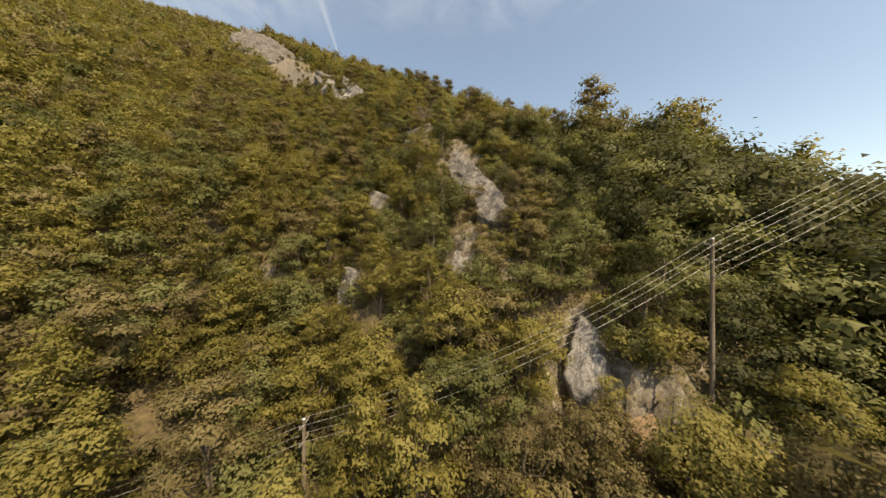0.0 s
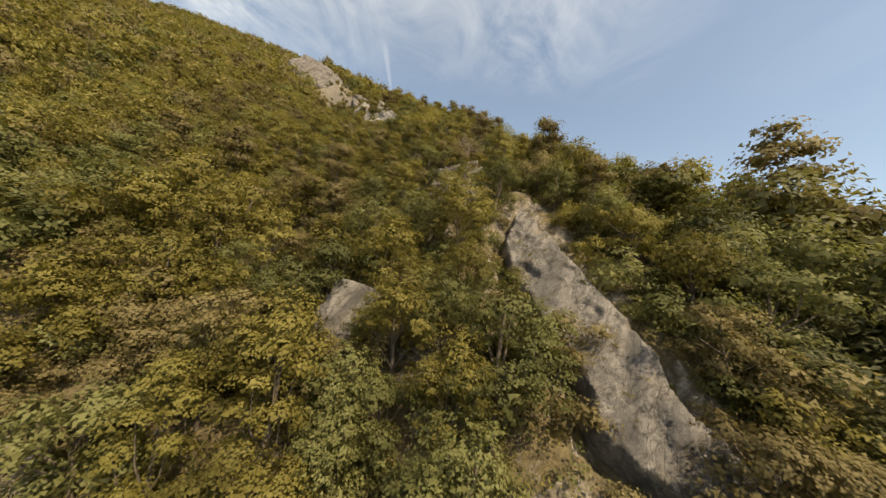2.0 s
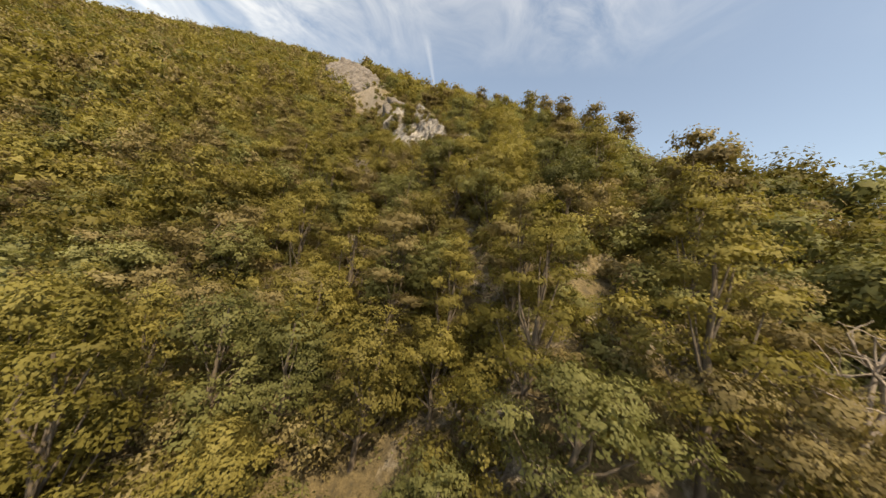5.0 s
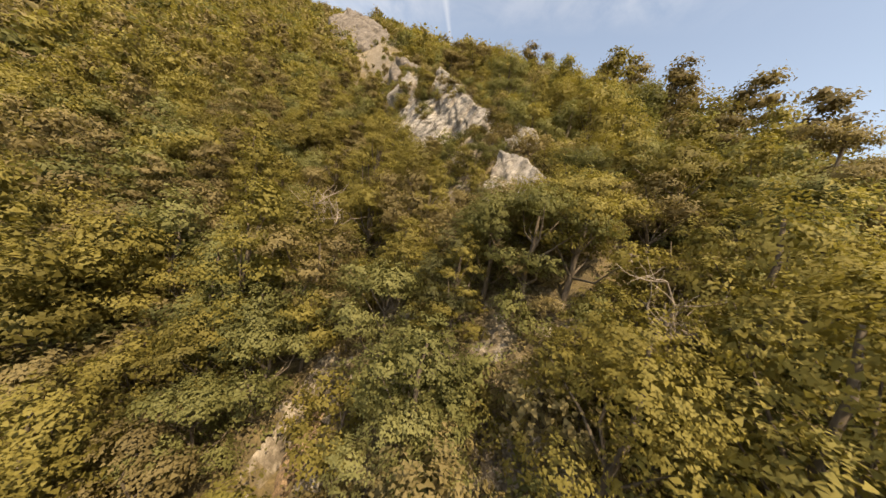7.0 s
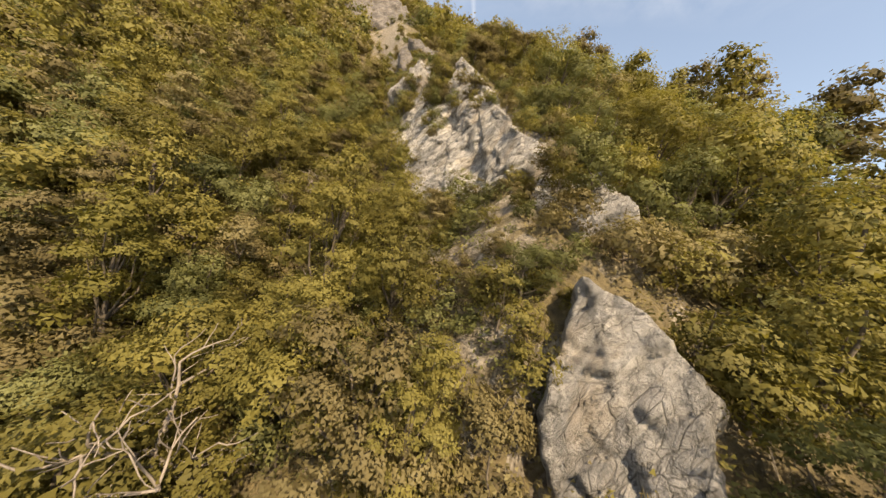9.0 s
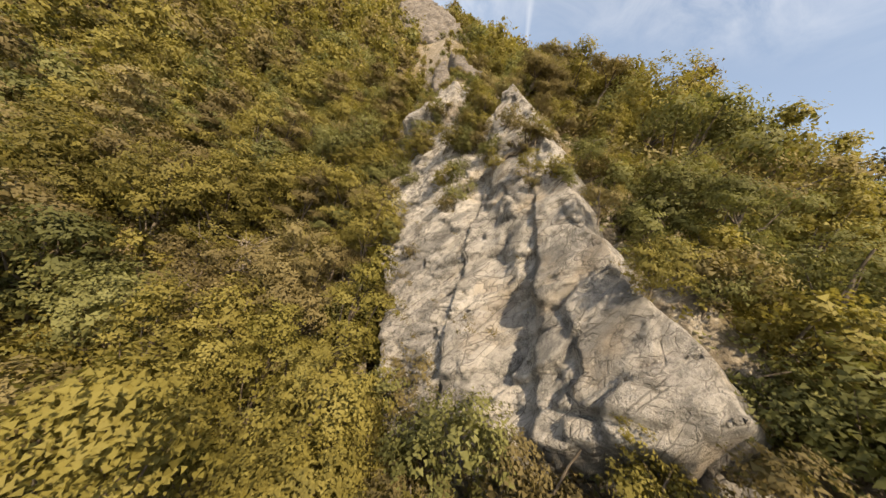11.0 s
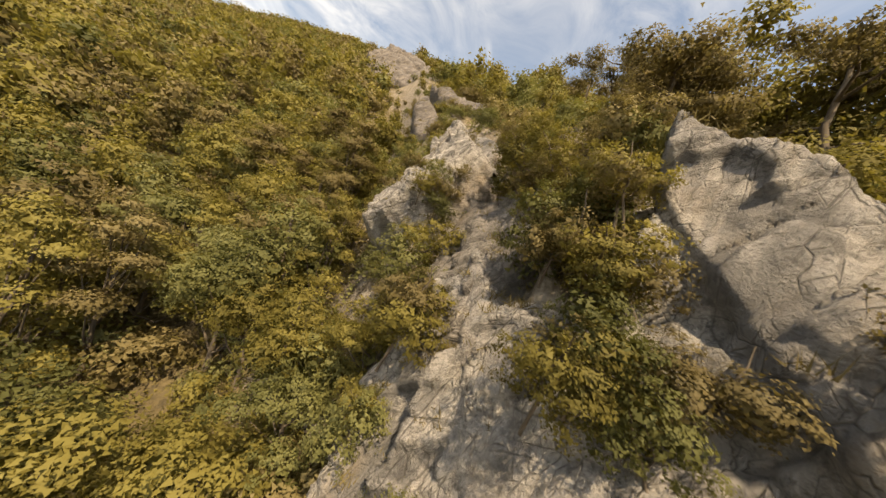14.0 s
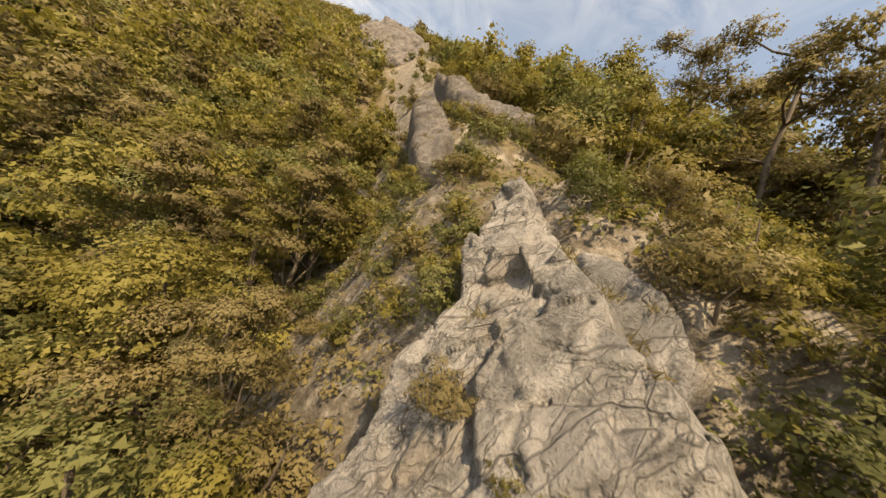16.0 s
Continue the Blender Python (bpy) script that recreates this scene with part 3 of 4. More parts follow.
def crown(lobes, count, size, rng, fill=0.22, tuft=14, loose=0.42):
    """Leaves in tufts over a set of lobes (centre and radii), thick at the outside, thin within; they shade by the lobe's roundness."""
    lobes = np.array(lobes, float)
    area = (lobes[:, 3] * lobes[:, 5]) ** 1.0
    tufts = max(4, count // tuft)
    which = rng.choice(len(lobes), tufts, p=area / area.sum())
    d = unit(rng.normal(size=(tufts, 3)) + np.array([0, 0, 0.38]))
    r = np.where(rng.rand(tufts) < fill, rng.uniform(0.3, 0.8, tufts), rng.uniform(0.8, 1.08, tufts))
    tp = lobes[which, :3] + d * lobes[which, 3:] * r[:, None]
    i = rng.randint(0, tufts, count)
    spread_ = size * 1.1
    pos = tp[i] + rng.normal(size=(count, 3)) * np.array([spread_, spread_, spread_ * 0.6])
    nrm = unit(d[i] * 0.75 + rng.normal(size=(count, 3)) * loose + np.array([0, 0, 0.4]))
    v, f = leaf_blades(pos, nrm, size, rng)
    middle = np.average(lobes[:, :3], axis=0, weights=area)
    round_ = unit(unit(pos - lobes[which[i], :3]) * 0.6 + unit(pos - middle) * 0.35 + nrm * 0.32 + np.array([0, 0, 0.1]))
    # larger sprays close up the inside
    k = count // 5
    which = rng.choice(len(lobes), k, p=area / area.sum())
    d = unit(rng.normal(size=(k, 3)) + np.array([0, 0, 0.25]))
    pos = lobes[which, :3] + d * lobes[which, 3:] * rng.uniform(0.35, 0.74, (k, 1))
    v2, f2 = leaf_blades(pos, unit(d + rng.normal(size=(k, 3)) * 0.3), size * 1.7, rng)
    return np.concatenate([v, v2]), np.concatenate([f, f2 + len(v)]), np.repeat(np.concatenate([round_, d]), 3, axis=0)


def tube(points, radii, sides=6):
    points, radii = np.array(points, float), np.array(radii, float)
    t = unit(np.gradient(points, axis=0))
    ref = np.array([0.31, 0.95, 0.05])
    a = unit(np.cross(t, ref))
    b = np.cross(t, a)
    ang = np.arange(sides) / sides * 2 * math.pi
    v = points[:, None] + radii[:, None, None] * (np.cos(ang)[None, :, None] * a[:, None] + np.sin(ang)[None, :, None] * b[:, None])
    f = []
    for i in range(len(points) - 1):
        for j in range(sides):
            k = (j + 1) % sides
            f.append((i * sides + j, i * sides + k, (i + 1) * sides + k, (i + 1) * sides + j))
    return v.reshape(-1, 3), np.array(f)


def join(pieces):
    vs, fs, base = [], [], 0
    for v, f in pieces:
        vs.append(v)
        fs.append(f + base)
        base += len(v)
    return np.concatenate(vs), np.concatenate(fs)


def trunk_and_limbs(height, girth, lobes, rng, stems=1):
    pieces = []
    for s in range(stems):
        lean = rng.uniform(-0.5, 0.5, 2) * (1 if stems == 1 else 2)
        path = [(0, 0, -0.6)]
        for k in range(1, 6):
            q = k / 5
            path.append((lean[0] * q + rng.normal() * 0.08, lean[1] * q + rng.normal() * 0.08, height * 0.82 * q))
        pieces.append(tube(path, np.linspace(girth, girth * 0.3, 6)))
        for lobe in lobes:
            q = min(0.9, max(0.2, lobe[2] / height - 0.18))
            start = np.array(path[int(q * 5)])
            end = np.array(lobe[:3])
            mid = (start + end) / 2 + np.array([0, 0, -0.12]) + rng.normal(size=3) * 0.15
            pieces.append(tube([start, mid, end], [girth * 0.42, girth * 0.28, girth * 0.1], 5))
    return join(pieces)


def make_lobes(kind, rng):
    """Lobes of a crown: x, y, z and the three radii."""
    if kind == "round":
        h = 6.2
        out = [(0, 0, h * 0.72, 1.5, 1.5, 1.5)]
        for k in range(8):
            a = k * 0.9 + rng.uniform(-0.3, 0.3)
            out.append((1.25 * math.cos(a), 1.25 * math.sin(a), h * rng.uniform(0.26, 0.70), *rng.uniform(0.75, 1.15, 3)))
    elif kind == "tall":
        h = 7.6
        out = [(0, 0, h * 0.9, 0.7, 0.7, 0.8)]
        for k in range(13):
            a = k * 2.4
            z = 0.18 + 0.66 * k / 12
            r = 1.75 * (1.12 - z)
            out.append((r * math.cos(a), r * math.sin(a), h * z, rng.uniform(0.75, 1.05), rng.uniform(0.75, 1.05), rng.uniform(0.28, 0.45)))
    elif kind == "spread":
        h = 5.0
        out = [(0, 0, h * 0.8, 1.1, 1.1, 0.8)]
        for k in range(10):
            a = k * 2.4
            r = 0.6 + 0.15 * k
            out.append((r * math.cos(a), r * math.sin(a), h * rng.uniform(0.30, 0.82), rng.uniform(0.75, 1.15), rng.uniform(0.75, 1.15), rng.uniform(0.4, 0.6)))
    elif kind == "pine":
        h = 7.8
        out = []
        for k in range(9):
            a = k * 2.4
            z = 0.45 + 0.52 * k / 8
            r = 1.7 * (1.2 - z)
            out.append((r * math.cos(a), r * math.sin(a), h * z, 1.25 - 0.4 * z, 1.25 - 0.4 * z, 0.3))
    else:
        h = 2.0
        out = []
        for k in range(5):
            a = k * 1.26 + rng.uniform(-0.3, 0.3)
            out.append((0.55 * math.cos(a), 0.55 * math.sin(a), rng.uniform(0.5, 1.3), *rng.uniform(0.4, 0.75, 3)))
    return h, out


FORMS = [("round", "olive"), ("round", "green"), ("tall", "olive"), ("tall", "gold"), ("spread", "olive"), ("spread", "brown"),
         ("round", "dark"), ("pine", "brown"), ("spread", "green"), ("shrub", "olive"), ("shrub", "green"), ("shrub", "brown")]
LABEL = {"olive": "olive-green", "green": "fresh green", "gold": "yellowing", "dark": "dark, shade-toned green", "brown": "browning"}
WORD = {"round": "rounded broadleaf tree", "tall": "tall slender broadleaf tree", "spread": "low spreading broadleaf tree",
        "pine": "flat-topped pine with layered boughs", "shrub": "low bushy shrub"}
# how near the camera's flight comes to a plant; leaves and leaf size of trees, then of shrubs
TIERS = [(6.0, 17000, 0.068, 3900, 0.060), (9.4, 10000, 0.090, 2000, 0.082), (14.0, 5600, 0.124, 1100, 0.112), (20.5, 2900, 0.174, 580, 0.155),
         (32.0, 1500, 0.25, 300, 0.22), (56.0, 760, 0.355, 150, 0.31), (95.0, 340, 0.53, 76, 0.43), (9999.0, 150, 0.80, 40, 0.58)]
TUFT = [30, 24, 18, 14, 10, 7, 5, 3]

rng = np.random.RandomState(7)
templates = []
for form, tint in FORMS:
    h, lobes = make_lobes(form, rng)
    low = form == "shrub"
    crowns = [crown(lobes, *((n_s, s_s) if low else (n_t, s_t)), rng, 0.12 if k < 4 else 0.05, TUFT[k], 0.3 if k < 4 else 0.24)
              for k, (_, n_t, s_t, n_s, s_s) in enumerate(TIERS)]
    wood = trunk_and_limbs(h, 0.13 if form != "shrub" else 0.04, lobes, rng)
    templates.append((form, tint, h, crowns, wood))

# a shrub whose dark leaf colour stands in for shade at the slope's foot
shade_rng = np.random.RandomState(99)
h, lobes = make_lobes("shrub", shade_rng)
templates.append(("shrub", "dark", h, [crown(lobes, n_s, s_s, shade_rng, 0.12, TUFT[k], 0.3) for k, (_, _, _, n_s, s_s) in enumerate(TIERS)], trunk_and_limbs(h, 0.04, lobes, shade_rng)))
SHADE_TONED_SHRUB = len(templates) - 1

# open ground with no trees: x, y, radius
CLEAR = [(12.5, 12.7, 1.0), (-6.2, 11.6, 1.8), (-21.2, 56.5, 0.9), (-17.7, 26, 1.2), (9.6, 12, 1.0)]

# points along the camera's flight up the rib, over the treetops
FLIGHT = [(0, 0, 0), (-1, 8, 3.4), (-2, 16.4, 6.9), (-4, 24, 12), (-6.7, 30.5, 17.6), (-10.5, 38.5, 23.5), (-15.3, 48, 29.4), (-18.7, 55, 34.8), (-22.8, 64.4, 41.2),
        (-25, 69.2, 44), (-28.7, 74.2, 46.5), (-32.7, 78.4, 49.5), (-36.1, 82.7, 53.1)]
THIN = [(0.4, 31.3, 1.7), (2.1, 43.9, 1.2), (-4.6, 38.3, 2.4), (-2.2, 37.2, 2.0), (23.5, 36.0, 3.2), (4.0, 24.0, 2.2), (3.8, 43.0, 1.6), (-30.1, 91.0, 2.0), (-31.0, 91.9, 1.8)]     # no trees here, only shrubs
# single plants: x, y, kind, scale
EXTRA = [(9.3, 26.2, 8, 0.5), (9.8, 28.6, 6, 0.7), (9.0, 30.4, 6, 0.6), (10.2, 24.6, 6, 0.6), (8.6, 27.2, 10, 1.0), (8.9, 25.2, 9, 1.0), (8.4, 28.8, 10, 0.9), (11.0, 30.0, 1, 0.9), (10.0, 13.6, 10, 0.8), (9.2, 14.2, 9, 0.8), (10.9, 14.0, 11, 0.9), (3.4, 24.2, 9, 0.7), (4.6, 23.4, 10, 0.8), (-32.1, 86.6, 10, 0.6), (-31.5, 87.0, 9, 0.7),
         (-37.2, 83.2, 0, 0.72), (-35.9, 82.4, 8, 0.65), (-36.2, 80.9, 5, 0.75), (-38.0, 81.5, 4, 0.8), (-34.9, 79.9, 8, 0.7), (-33.6, 78.9, 4, 0.7),
         (-5.5, 27.4, 1, 0.75), (-8.9, 28.9, 8, 0.8), (-11.5, 28.0, 0, 0.8), (-4.2, 27.0, 8, 0.7), (-7.0, 28.3, 5, 0.7), (-13.4, 29.6, 3, 0.8), (-16.5, 31.0, 0, 0.8), (-20.5, 34.5, 2, 0.8),
         (7.8, 26.4, 10, 1.0), (8.4, 25.4, 9, 1.1), (7.9, 24.2, 10, 1.0),
         (-20.2, 73.8, 10, 0.9), (-19.5, 74.6, 9, 1.1), (-20.6, 75.2, 11, 0.9), (-19.0, 73.2, 10, 1.1), (-18.6, 75.4, 1, 0.6),
         (-17.6, 60.6, 1, 0.75), (-16.4, 60.0, 8, 0.8), (-18.7, 60.3, 6, 0.65), (-15.6, 61.4, 4, 0.75), (-18.4, 57.0, 8, 0.7),
         (-24.4, 58.6, 8, 0.75), (-25.6, 59.4, 1, 0.75), (-26.6, 58.2, 0, 0.75), (-24.0, 60.2, 4, 0.7), (-25.0, 57.2, 8, 0.7),
         (-21.8, 76.5, 10, 0.9), (-21.0, 76.0, 9, 1.0), (-22.4, 77.4, 10, 0.9), (-21.6, 77.6, 1, 0.55), (-23.2, 78.6, 9, 0.9), (-20.4, 76.8, 8, 0.6), (-23.0, 77.7, 10, 0.8)]
flight = np.array(FLIGHT, float)
flight = np.concatenate([flight[:-1] + (flight[1:] - flight[:-1]) * q for q in np.linspace(0, 1, 8, endpoint=False)] + [flight[-1:]])


def scatter(x0, x1, y0, y1, gap, rng):
    x, y = np.meshgrid(np.arange(x0, x1, gap), np.arange(y0, y1, gap), indexing="ij")
    x, y = x.ravel(), y.ravel()
    x = x + rng.uniform(-0.46, 0.46, x.size) * gap
    y = y + rng.uniform(-0.46, 0.46, y.size) * gap
    return x, y


sx, sy = scatter(-78, 40, 5, 124, 2.6, rng)
fx, fy = scatter(-330, 95, -20, 330, 5.0, rng)
m = ~((fx > -78) & (fx < 40) & (fy > 5) & (fy < 124))
s_far, _ = rib(fx, fy)
m &= (s_far < 75) & (fy < 325)
fx, fy = fx[m], fy[m]
hx, hy = scatter(-52, 26, 6, 99, 1.8, rng)           # undergrowth on the rib

s_near, _ = rib(sx, sy)
m = s_near < np.where(sy < 45, 34, 22)
sx, sy = sx[m], sy[m]
plants = []          # x, y, template, scale, tier
for x, y, far in [(a, b, False) for a, b in zip(sx, sy)] + [(a, b, True) for a, b in zip(fx, fy)]:
    plants.append([x, y, rng.choice([0, 0, 0, 1, 1, 2, 2, 3, 4, 4, 5, 5, 5, 7, 8, 8]), rng.uniform(0.68, 1.12), far])
plants = np.array(plants, float)
px, py = plants[:, 0], plants[:, 1]
side, _ = rib(px, py)
kind = plants[:, 2].astype(int)
scale = plants[:, 3]
isfar = plants[:, 4] > 0
# on the rib itself only shrubs and low trees hold
onrib = (side > -3.5) & (side < 5) & (py < 100) & ~isfar
scale = np.where(onrib, scale * np.where(py > 68, 0.6, 0.9), scale)
kind = np.where(onrib & (rng.rand(len(px)) < np.where(py > 84, 1.0, np.where(py > 68, 0.5, 0.25))), rng.randint(9, 12, len(px)), kind)
scale = np.where(isfar, scale * 1.45, scale)
# taller trees along the foot of the rib's far side, its shade put into darker leaf colours
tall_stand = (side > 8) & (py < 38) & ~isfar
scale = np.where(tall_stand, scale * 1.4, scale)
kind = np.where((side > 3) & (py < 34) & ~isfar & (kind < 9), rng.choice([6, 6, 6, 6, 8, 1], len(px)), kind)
hk = rng.randint(9, 12, len(hx))
hs = rng.uniform(0.7, 1.5, len(hx))
hside, _ = rib(hx, hy)
m = (hside > -24) & (hside < 18) & (rng.rand(len(hx)) < np.where(np.abs(hside) < 7, 0.9, 0.85))
cx_, cy_ = scatter(-50, 12, 28, 100, 0.7, rng)           # scrub that clings to the steep steps
cside, _ = rib(cx_, cy_)
e = 0.25
steep = np.hypot(land(cx_ + e, cy_) - land(cx_ - e, cy_), land(cx_, cy_ + e) - land(cx_, cy_ - e)) / (2 * e)
mc = (cside > -6) & (cside < 12) & (rng.rand(len(cx_)) < np.clip(steep - 0.95, 0, 1.6) * 0.26)
hx, hy = np.concatenate([hx[m], cx_[mc]]), np.concatenate([hy[m], cy_[mc]])
hk, hs = np.concatenate([hk[m], rng.randint(9, 12, mc.sum())]), np.concatenate([hs[m], rng.uniform(0.4, 0.9, mc.sum())])
m = np.ones(len(hx), bool)
px, py, kind, scale = (np.concatenate(a) for a in ((px, hx[m]), (py, hy[m]), (kind, hk[m]), (scale, hs[m])))
isfar = np.concatenate([isfar, np.zeros(m.sum(), bool)])
pz = land(px, py)
# shrubs right of the rib's foot carry the shade in their leaf colour
kind = np.where((rib(px, py)[0] > 3) & (py < 34) & (kind >= 9) & ~isfar, SHADE_TONED_SHRUB, kind)
keep = np.ones(len(px), bool)
heights = np.array([t[2] for t in templates])[kind]
for cx, cy, r in CLEAR:
    keep &= (np.hypot(px - cx, py - cy) > r)
for cx, cy, r in THIN:
    keep &= (np.hypot(px - cx, py - cy) > r) | (kind >= 9)
# along the crest towards the high crag only low brush grows
crest_, _ = rib(px, py)
scale = np.where((py > 104) & (py < 205) & (crest_ > -11) & (crest_ < 6), scale * 0.34, scale)
scale = np.where((py > 87.5) & (py < 107) & (crest_ > -3.2) & (crest_ < 2.5) & ~isfar, np.minimum(scale, np.where(kind >= 9, 0.55, 0.2)), scale)
slot = np.full(len(px), 99.0)
for c, n, ux, uy, outline, big, low_, open_ in ROCKS:
    rel = np.stack([px, py, pz], -1) - c
    u, a = rel @ ux, rel @ n
    us, vs = [p[0] for p in outline], [p[1] for p in outline]
    v = rel @ uy
    across = (u > min(us) - 1.2 * big) & (u < max(us) + 1.2 * big) & (v < max(vs)) & (v > min(vs) - 6 * big) & (n[2] < 0.75) & (np.abs(rel).max(-1) < 16 * big + 4)
    # in front of the rock nothing stands taller than its lower edge there, and nothing grows out of the face
    edge_ = np.full(len(px), max(vs))
    for (u0, v0), (u1, v1) in zip(outline, outline[1:] + outline[:1]):
        t = np.clip((np.clip(u, min(us), max(us)) - u0) / ((u1 - u0) or 1e-6), 0, 1)
        on = (np.clip(u, min(us), max(us)) - u0) * (np.clip(u, min(us), max(us)) - u1) <= 0
        edge_ = np.where(on, np.minimum(edge_, v0 + t * (v1 - v0)), edge_)
    foot = c[2] + (edge_ + low_ * (max(vs) - min(vs)) * 0.6) * uy[2]
    slot = np.where(across & (a > -0.4) & (a < (open_ or (0.45 * (max(vs) - min(vs)) + 1.5 if big < 1.2 else 14 * big))), np.minimum(slot, foot - pz), slot)
    keep &= ~((inside_distance(u, rel @ uy, outline) > -0.5 * big) & (a > -0.6 - 1.5 * big) & (a < 0.9 * max(big, 1)))
low = (slot < 0.42 * heights * scale) & (kind < 9)
kind = np.where(low, rng.randint(9, 12, len(px)), kind)
scale = np.where(low, rng.uniform(0.6, 1.1, len(px)), scale)
heights = np.array([q[2] for q in templates])[kind]
scale = np.minimum(scale, np.maximum(slot, 1.3) / heights)
d = np.hypot(px[:, None] - flight[None, :, 0], py[:, None] - flight[None, :, 1])
room = np.where(d < 4.2, flight[None, :, 2] - 3.1 - pz[:, None], 99).min(1)
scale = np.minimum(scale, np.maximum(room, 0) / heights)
keep &= scale > 0.26
px, py, pz, kind, scale, isfar = (a[keep] for a in (px, py, pz, kind, scale, isfar))
more = np.array(EXTRA)
px, py = np.concatenate([px, more[:, 0]]), np.concatenate([py, more[:, 1]])
pz, kind = np.concatenate([pz, land(more[:, 0], more[:, 1])]), np.concatenate([kind, more[:, 2].astype(int)])
scale, isfar = np.concatenate([scale, more[:, 3]]), np.concatenate([isfar, np.zeros(len(more), bool)])
turnz = rng.uniform(0, 2 * math.pi, len(px))
side, _ = rib(px, py)

# how near the camera's flight comes to each plant, seen from further down it
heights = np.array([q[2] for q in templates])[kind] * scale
way = unit(np.gradient(flight[np.argsort(flight[:, 1])], axis=0))
flight = flight[np.argsort(flight[:, 1])]
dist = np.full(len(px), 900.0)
for p, w in zip(flight, way):
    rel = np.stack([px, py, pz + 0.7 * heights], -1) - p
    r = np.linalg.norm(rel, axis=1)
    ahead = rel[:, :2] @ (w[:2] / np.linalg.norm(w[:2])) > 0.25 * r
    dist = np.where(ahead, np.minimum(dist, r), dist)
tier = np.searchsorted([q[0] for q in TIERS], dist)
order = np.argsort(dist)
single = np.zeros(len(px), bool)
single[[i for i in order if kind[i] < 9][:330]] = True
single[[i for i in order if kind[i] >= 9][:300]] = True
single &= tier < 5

masters = {}
for k, (form, tint, h, crowns, wood) in enumerate(templates):
    for fine in range(5):
        for i in np.nonzero(single & (kind == k) & (tier == fine))[0]:
            at = Matrix.LocRotScale((px[i], py[i], pz[i] - 0.1), Euler((0, 0, turnz[i])), (scale[i], scale[i], scale[i]))
            if (k, fine) not in masters:
                root = new("pine_tree" if form == "pine" else "shrub" if form == "shrub" else "tree")
                root.matrix_basis = at
                mesh_object("trunk" if form != "shrub" else "stem", *wood, BARK, root, True)
                mesh_object("crown", *crowns[fine][:2], LEAF[tint], root, True, crowns[fine][2])
                tagged(root, f"{LABEL[tint]} {WORD[form]} on the steep slope", "shrub" if form == "shrub" else "tree", "woodland shrubs" if form == "shrub" else "woodland trees")
                masters[k, fine] = root
            else:
                root = masters[k, fine]
                keep_scale = root.scale.copy()
                root.scale = (1, 1, 1)
                copy_thing(root, at)
                root.scale = keep_scale


def wood_of(rank, picks, tint):
    vs, fs, ts, ns, base = [], [], [], [], 0
    for k in np.unique(kind[picks]):
        if templates[k][1] != tint:
            continue
        v, f, r = templates[k][3][rank]
        for i in picks[kind[picks] == k]:
            c, s = math.cos(turnz[i]), math.sin(turnz[i])
            spin = np.array([[c, s, 0], [-s, c, 0], [0, 0, 1]])
            vs.append(v @ spin * scale[i] + np.array([px[i], py[i], pz[i]]))
            ns.append(r @ spin)
            ts.append(np.full(len(v), (hue[i] - 0.5) * 0.42, np.float32))
            fs.append(f + base)
            base += len(v)
    return [np.concatenate(a) for a in (vs, fs, ts, ns)] if vs else None


hue = rng.rand(len(px))
for tint in LEAF:
    for rank in range(8):
        name = "woodland" if rank < 6 else "distant_woodland"
        made = wood_of(rank, np.nonzero(~single & (tier == rank))[0], tint)
        if made:
            ob = mesh_object(name, made[0], made[1], LEAF[tint], None, True, made[3])
            ob.data.attributes.new("tree", "FLOAT", "POINT").data.foreach_set("value", made[2])
            tagged(ob, f"{LABEL[tint]} trees covering the mountainside" + (" far off" if rank > 5 else ""), "woodland", kind="stuff")

# dry grass and low brush on the ledges of the rock
spots = np.array(LEDGES)
blades, base = [], 0
g = rng.rand(len(spots))
for (x, y, z, s), q in zip(spots, g):
    n_b = 10 if q < 0.6 else 26
    ht = (0.14 if q < 0.6 else 0.22) * rng.uniform(0.7, 1.5)
    foot = np.array([x, y, z]) + rng.normal(size=(n_b, 3)) * np.array([0.06, 0.06, 0.015]) * (1 if q < 0.6 else 1.8)
    way_ = unit(rng.normal(size=(n_b, 3)) * np.array([0.7, 0.7, 0.3]) + np.array([0, 0, 0.7]))
    side_ = unit(np.cross(way_, rng.normal(size=(n_b, 3)))) * 0.012
    blades.append(np.stack([foot - side_, foot + side_, foot + way_ * ht * rng.uniform(0.5, 1.2, (n_b, 1))], 1).reshape(-1, 3))
blades = np.concatenate(blades)
tagged(mesh_object("dry_grass", blades, np.arange(len(blades)).reshape(-1, 3), LEAF["brown"]), "dry brownish grass tufts in the joints of the rock", "grass", kind="stuff")

# low undergrowth over the soil between the trees
ux_, uy_ = scatter(-52, 27, 8, 100, 0.72, rng)
us_, _ = rib(ux_, uy_)
e = 0.3
steep = np.hypot(land(ux_ + e, uy_) - land(ux_ - e, uy_), land(ux_, uy_ + e) - land(ux_, uy_ - e)) / (2 * e)
m = (us_ > -24) & (us_ < 15) & (rng.rand(len(ux_)) < np.clip(0.45 + 0.45 * steep, 0.6, 1.0))
times_ = np.clip(np.round(steep[m] * 1.1), 1, 5).astype(int)
ux_, uy_ = np.repeat(ux_[m], times_), np.repeat(uy_[m], times_)
ux_, uy_ = ux_ + rng.uniform(-0.36, 0.36, len(ux_)), uy_ + rng.uniform(-0.36, 0.36, len(uy_))
uz_ = land(ux_, uy_)
away = np.sqrt((ux_[:, None] - flight[None, :, 0]) ** 2 + (uy_[:, None] - flight[None, :, 1]) ** 2).min(1)
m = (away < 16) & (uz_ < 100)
ux_, uy_, uz_ = ux_[m], uy_[m], uz_[m]
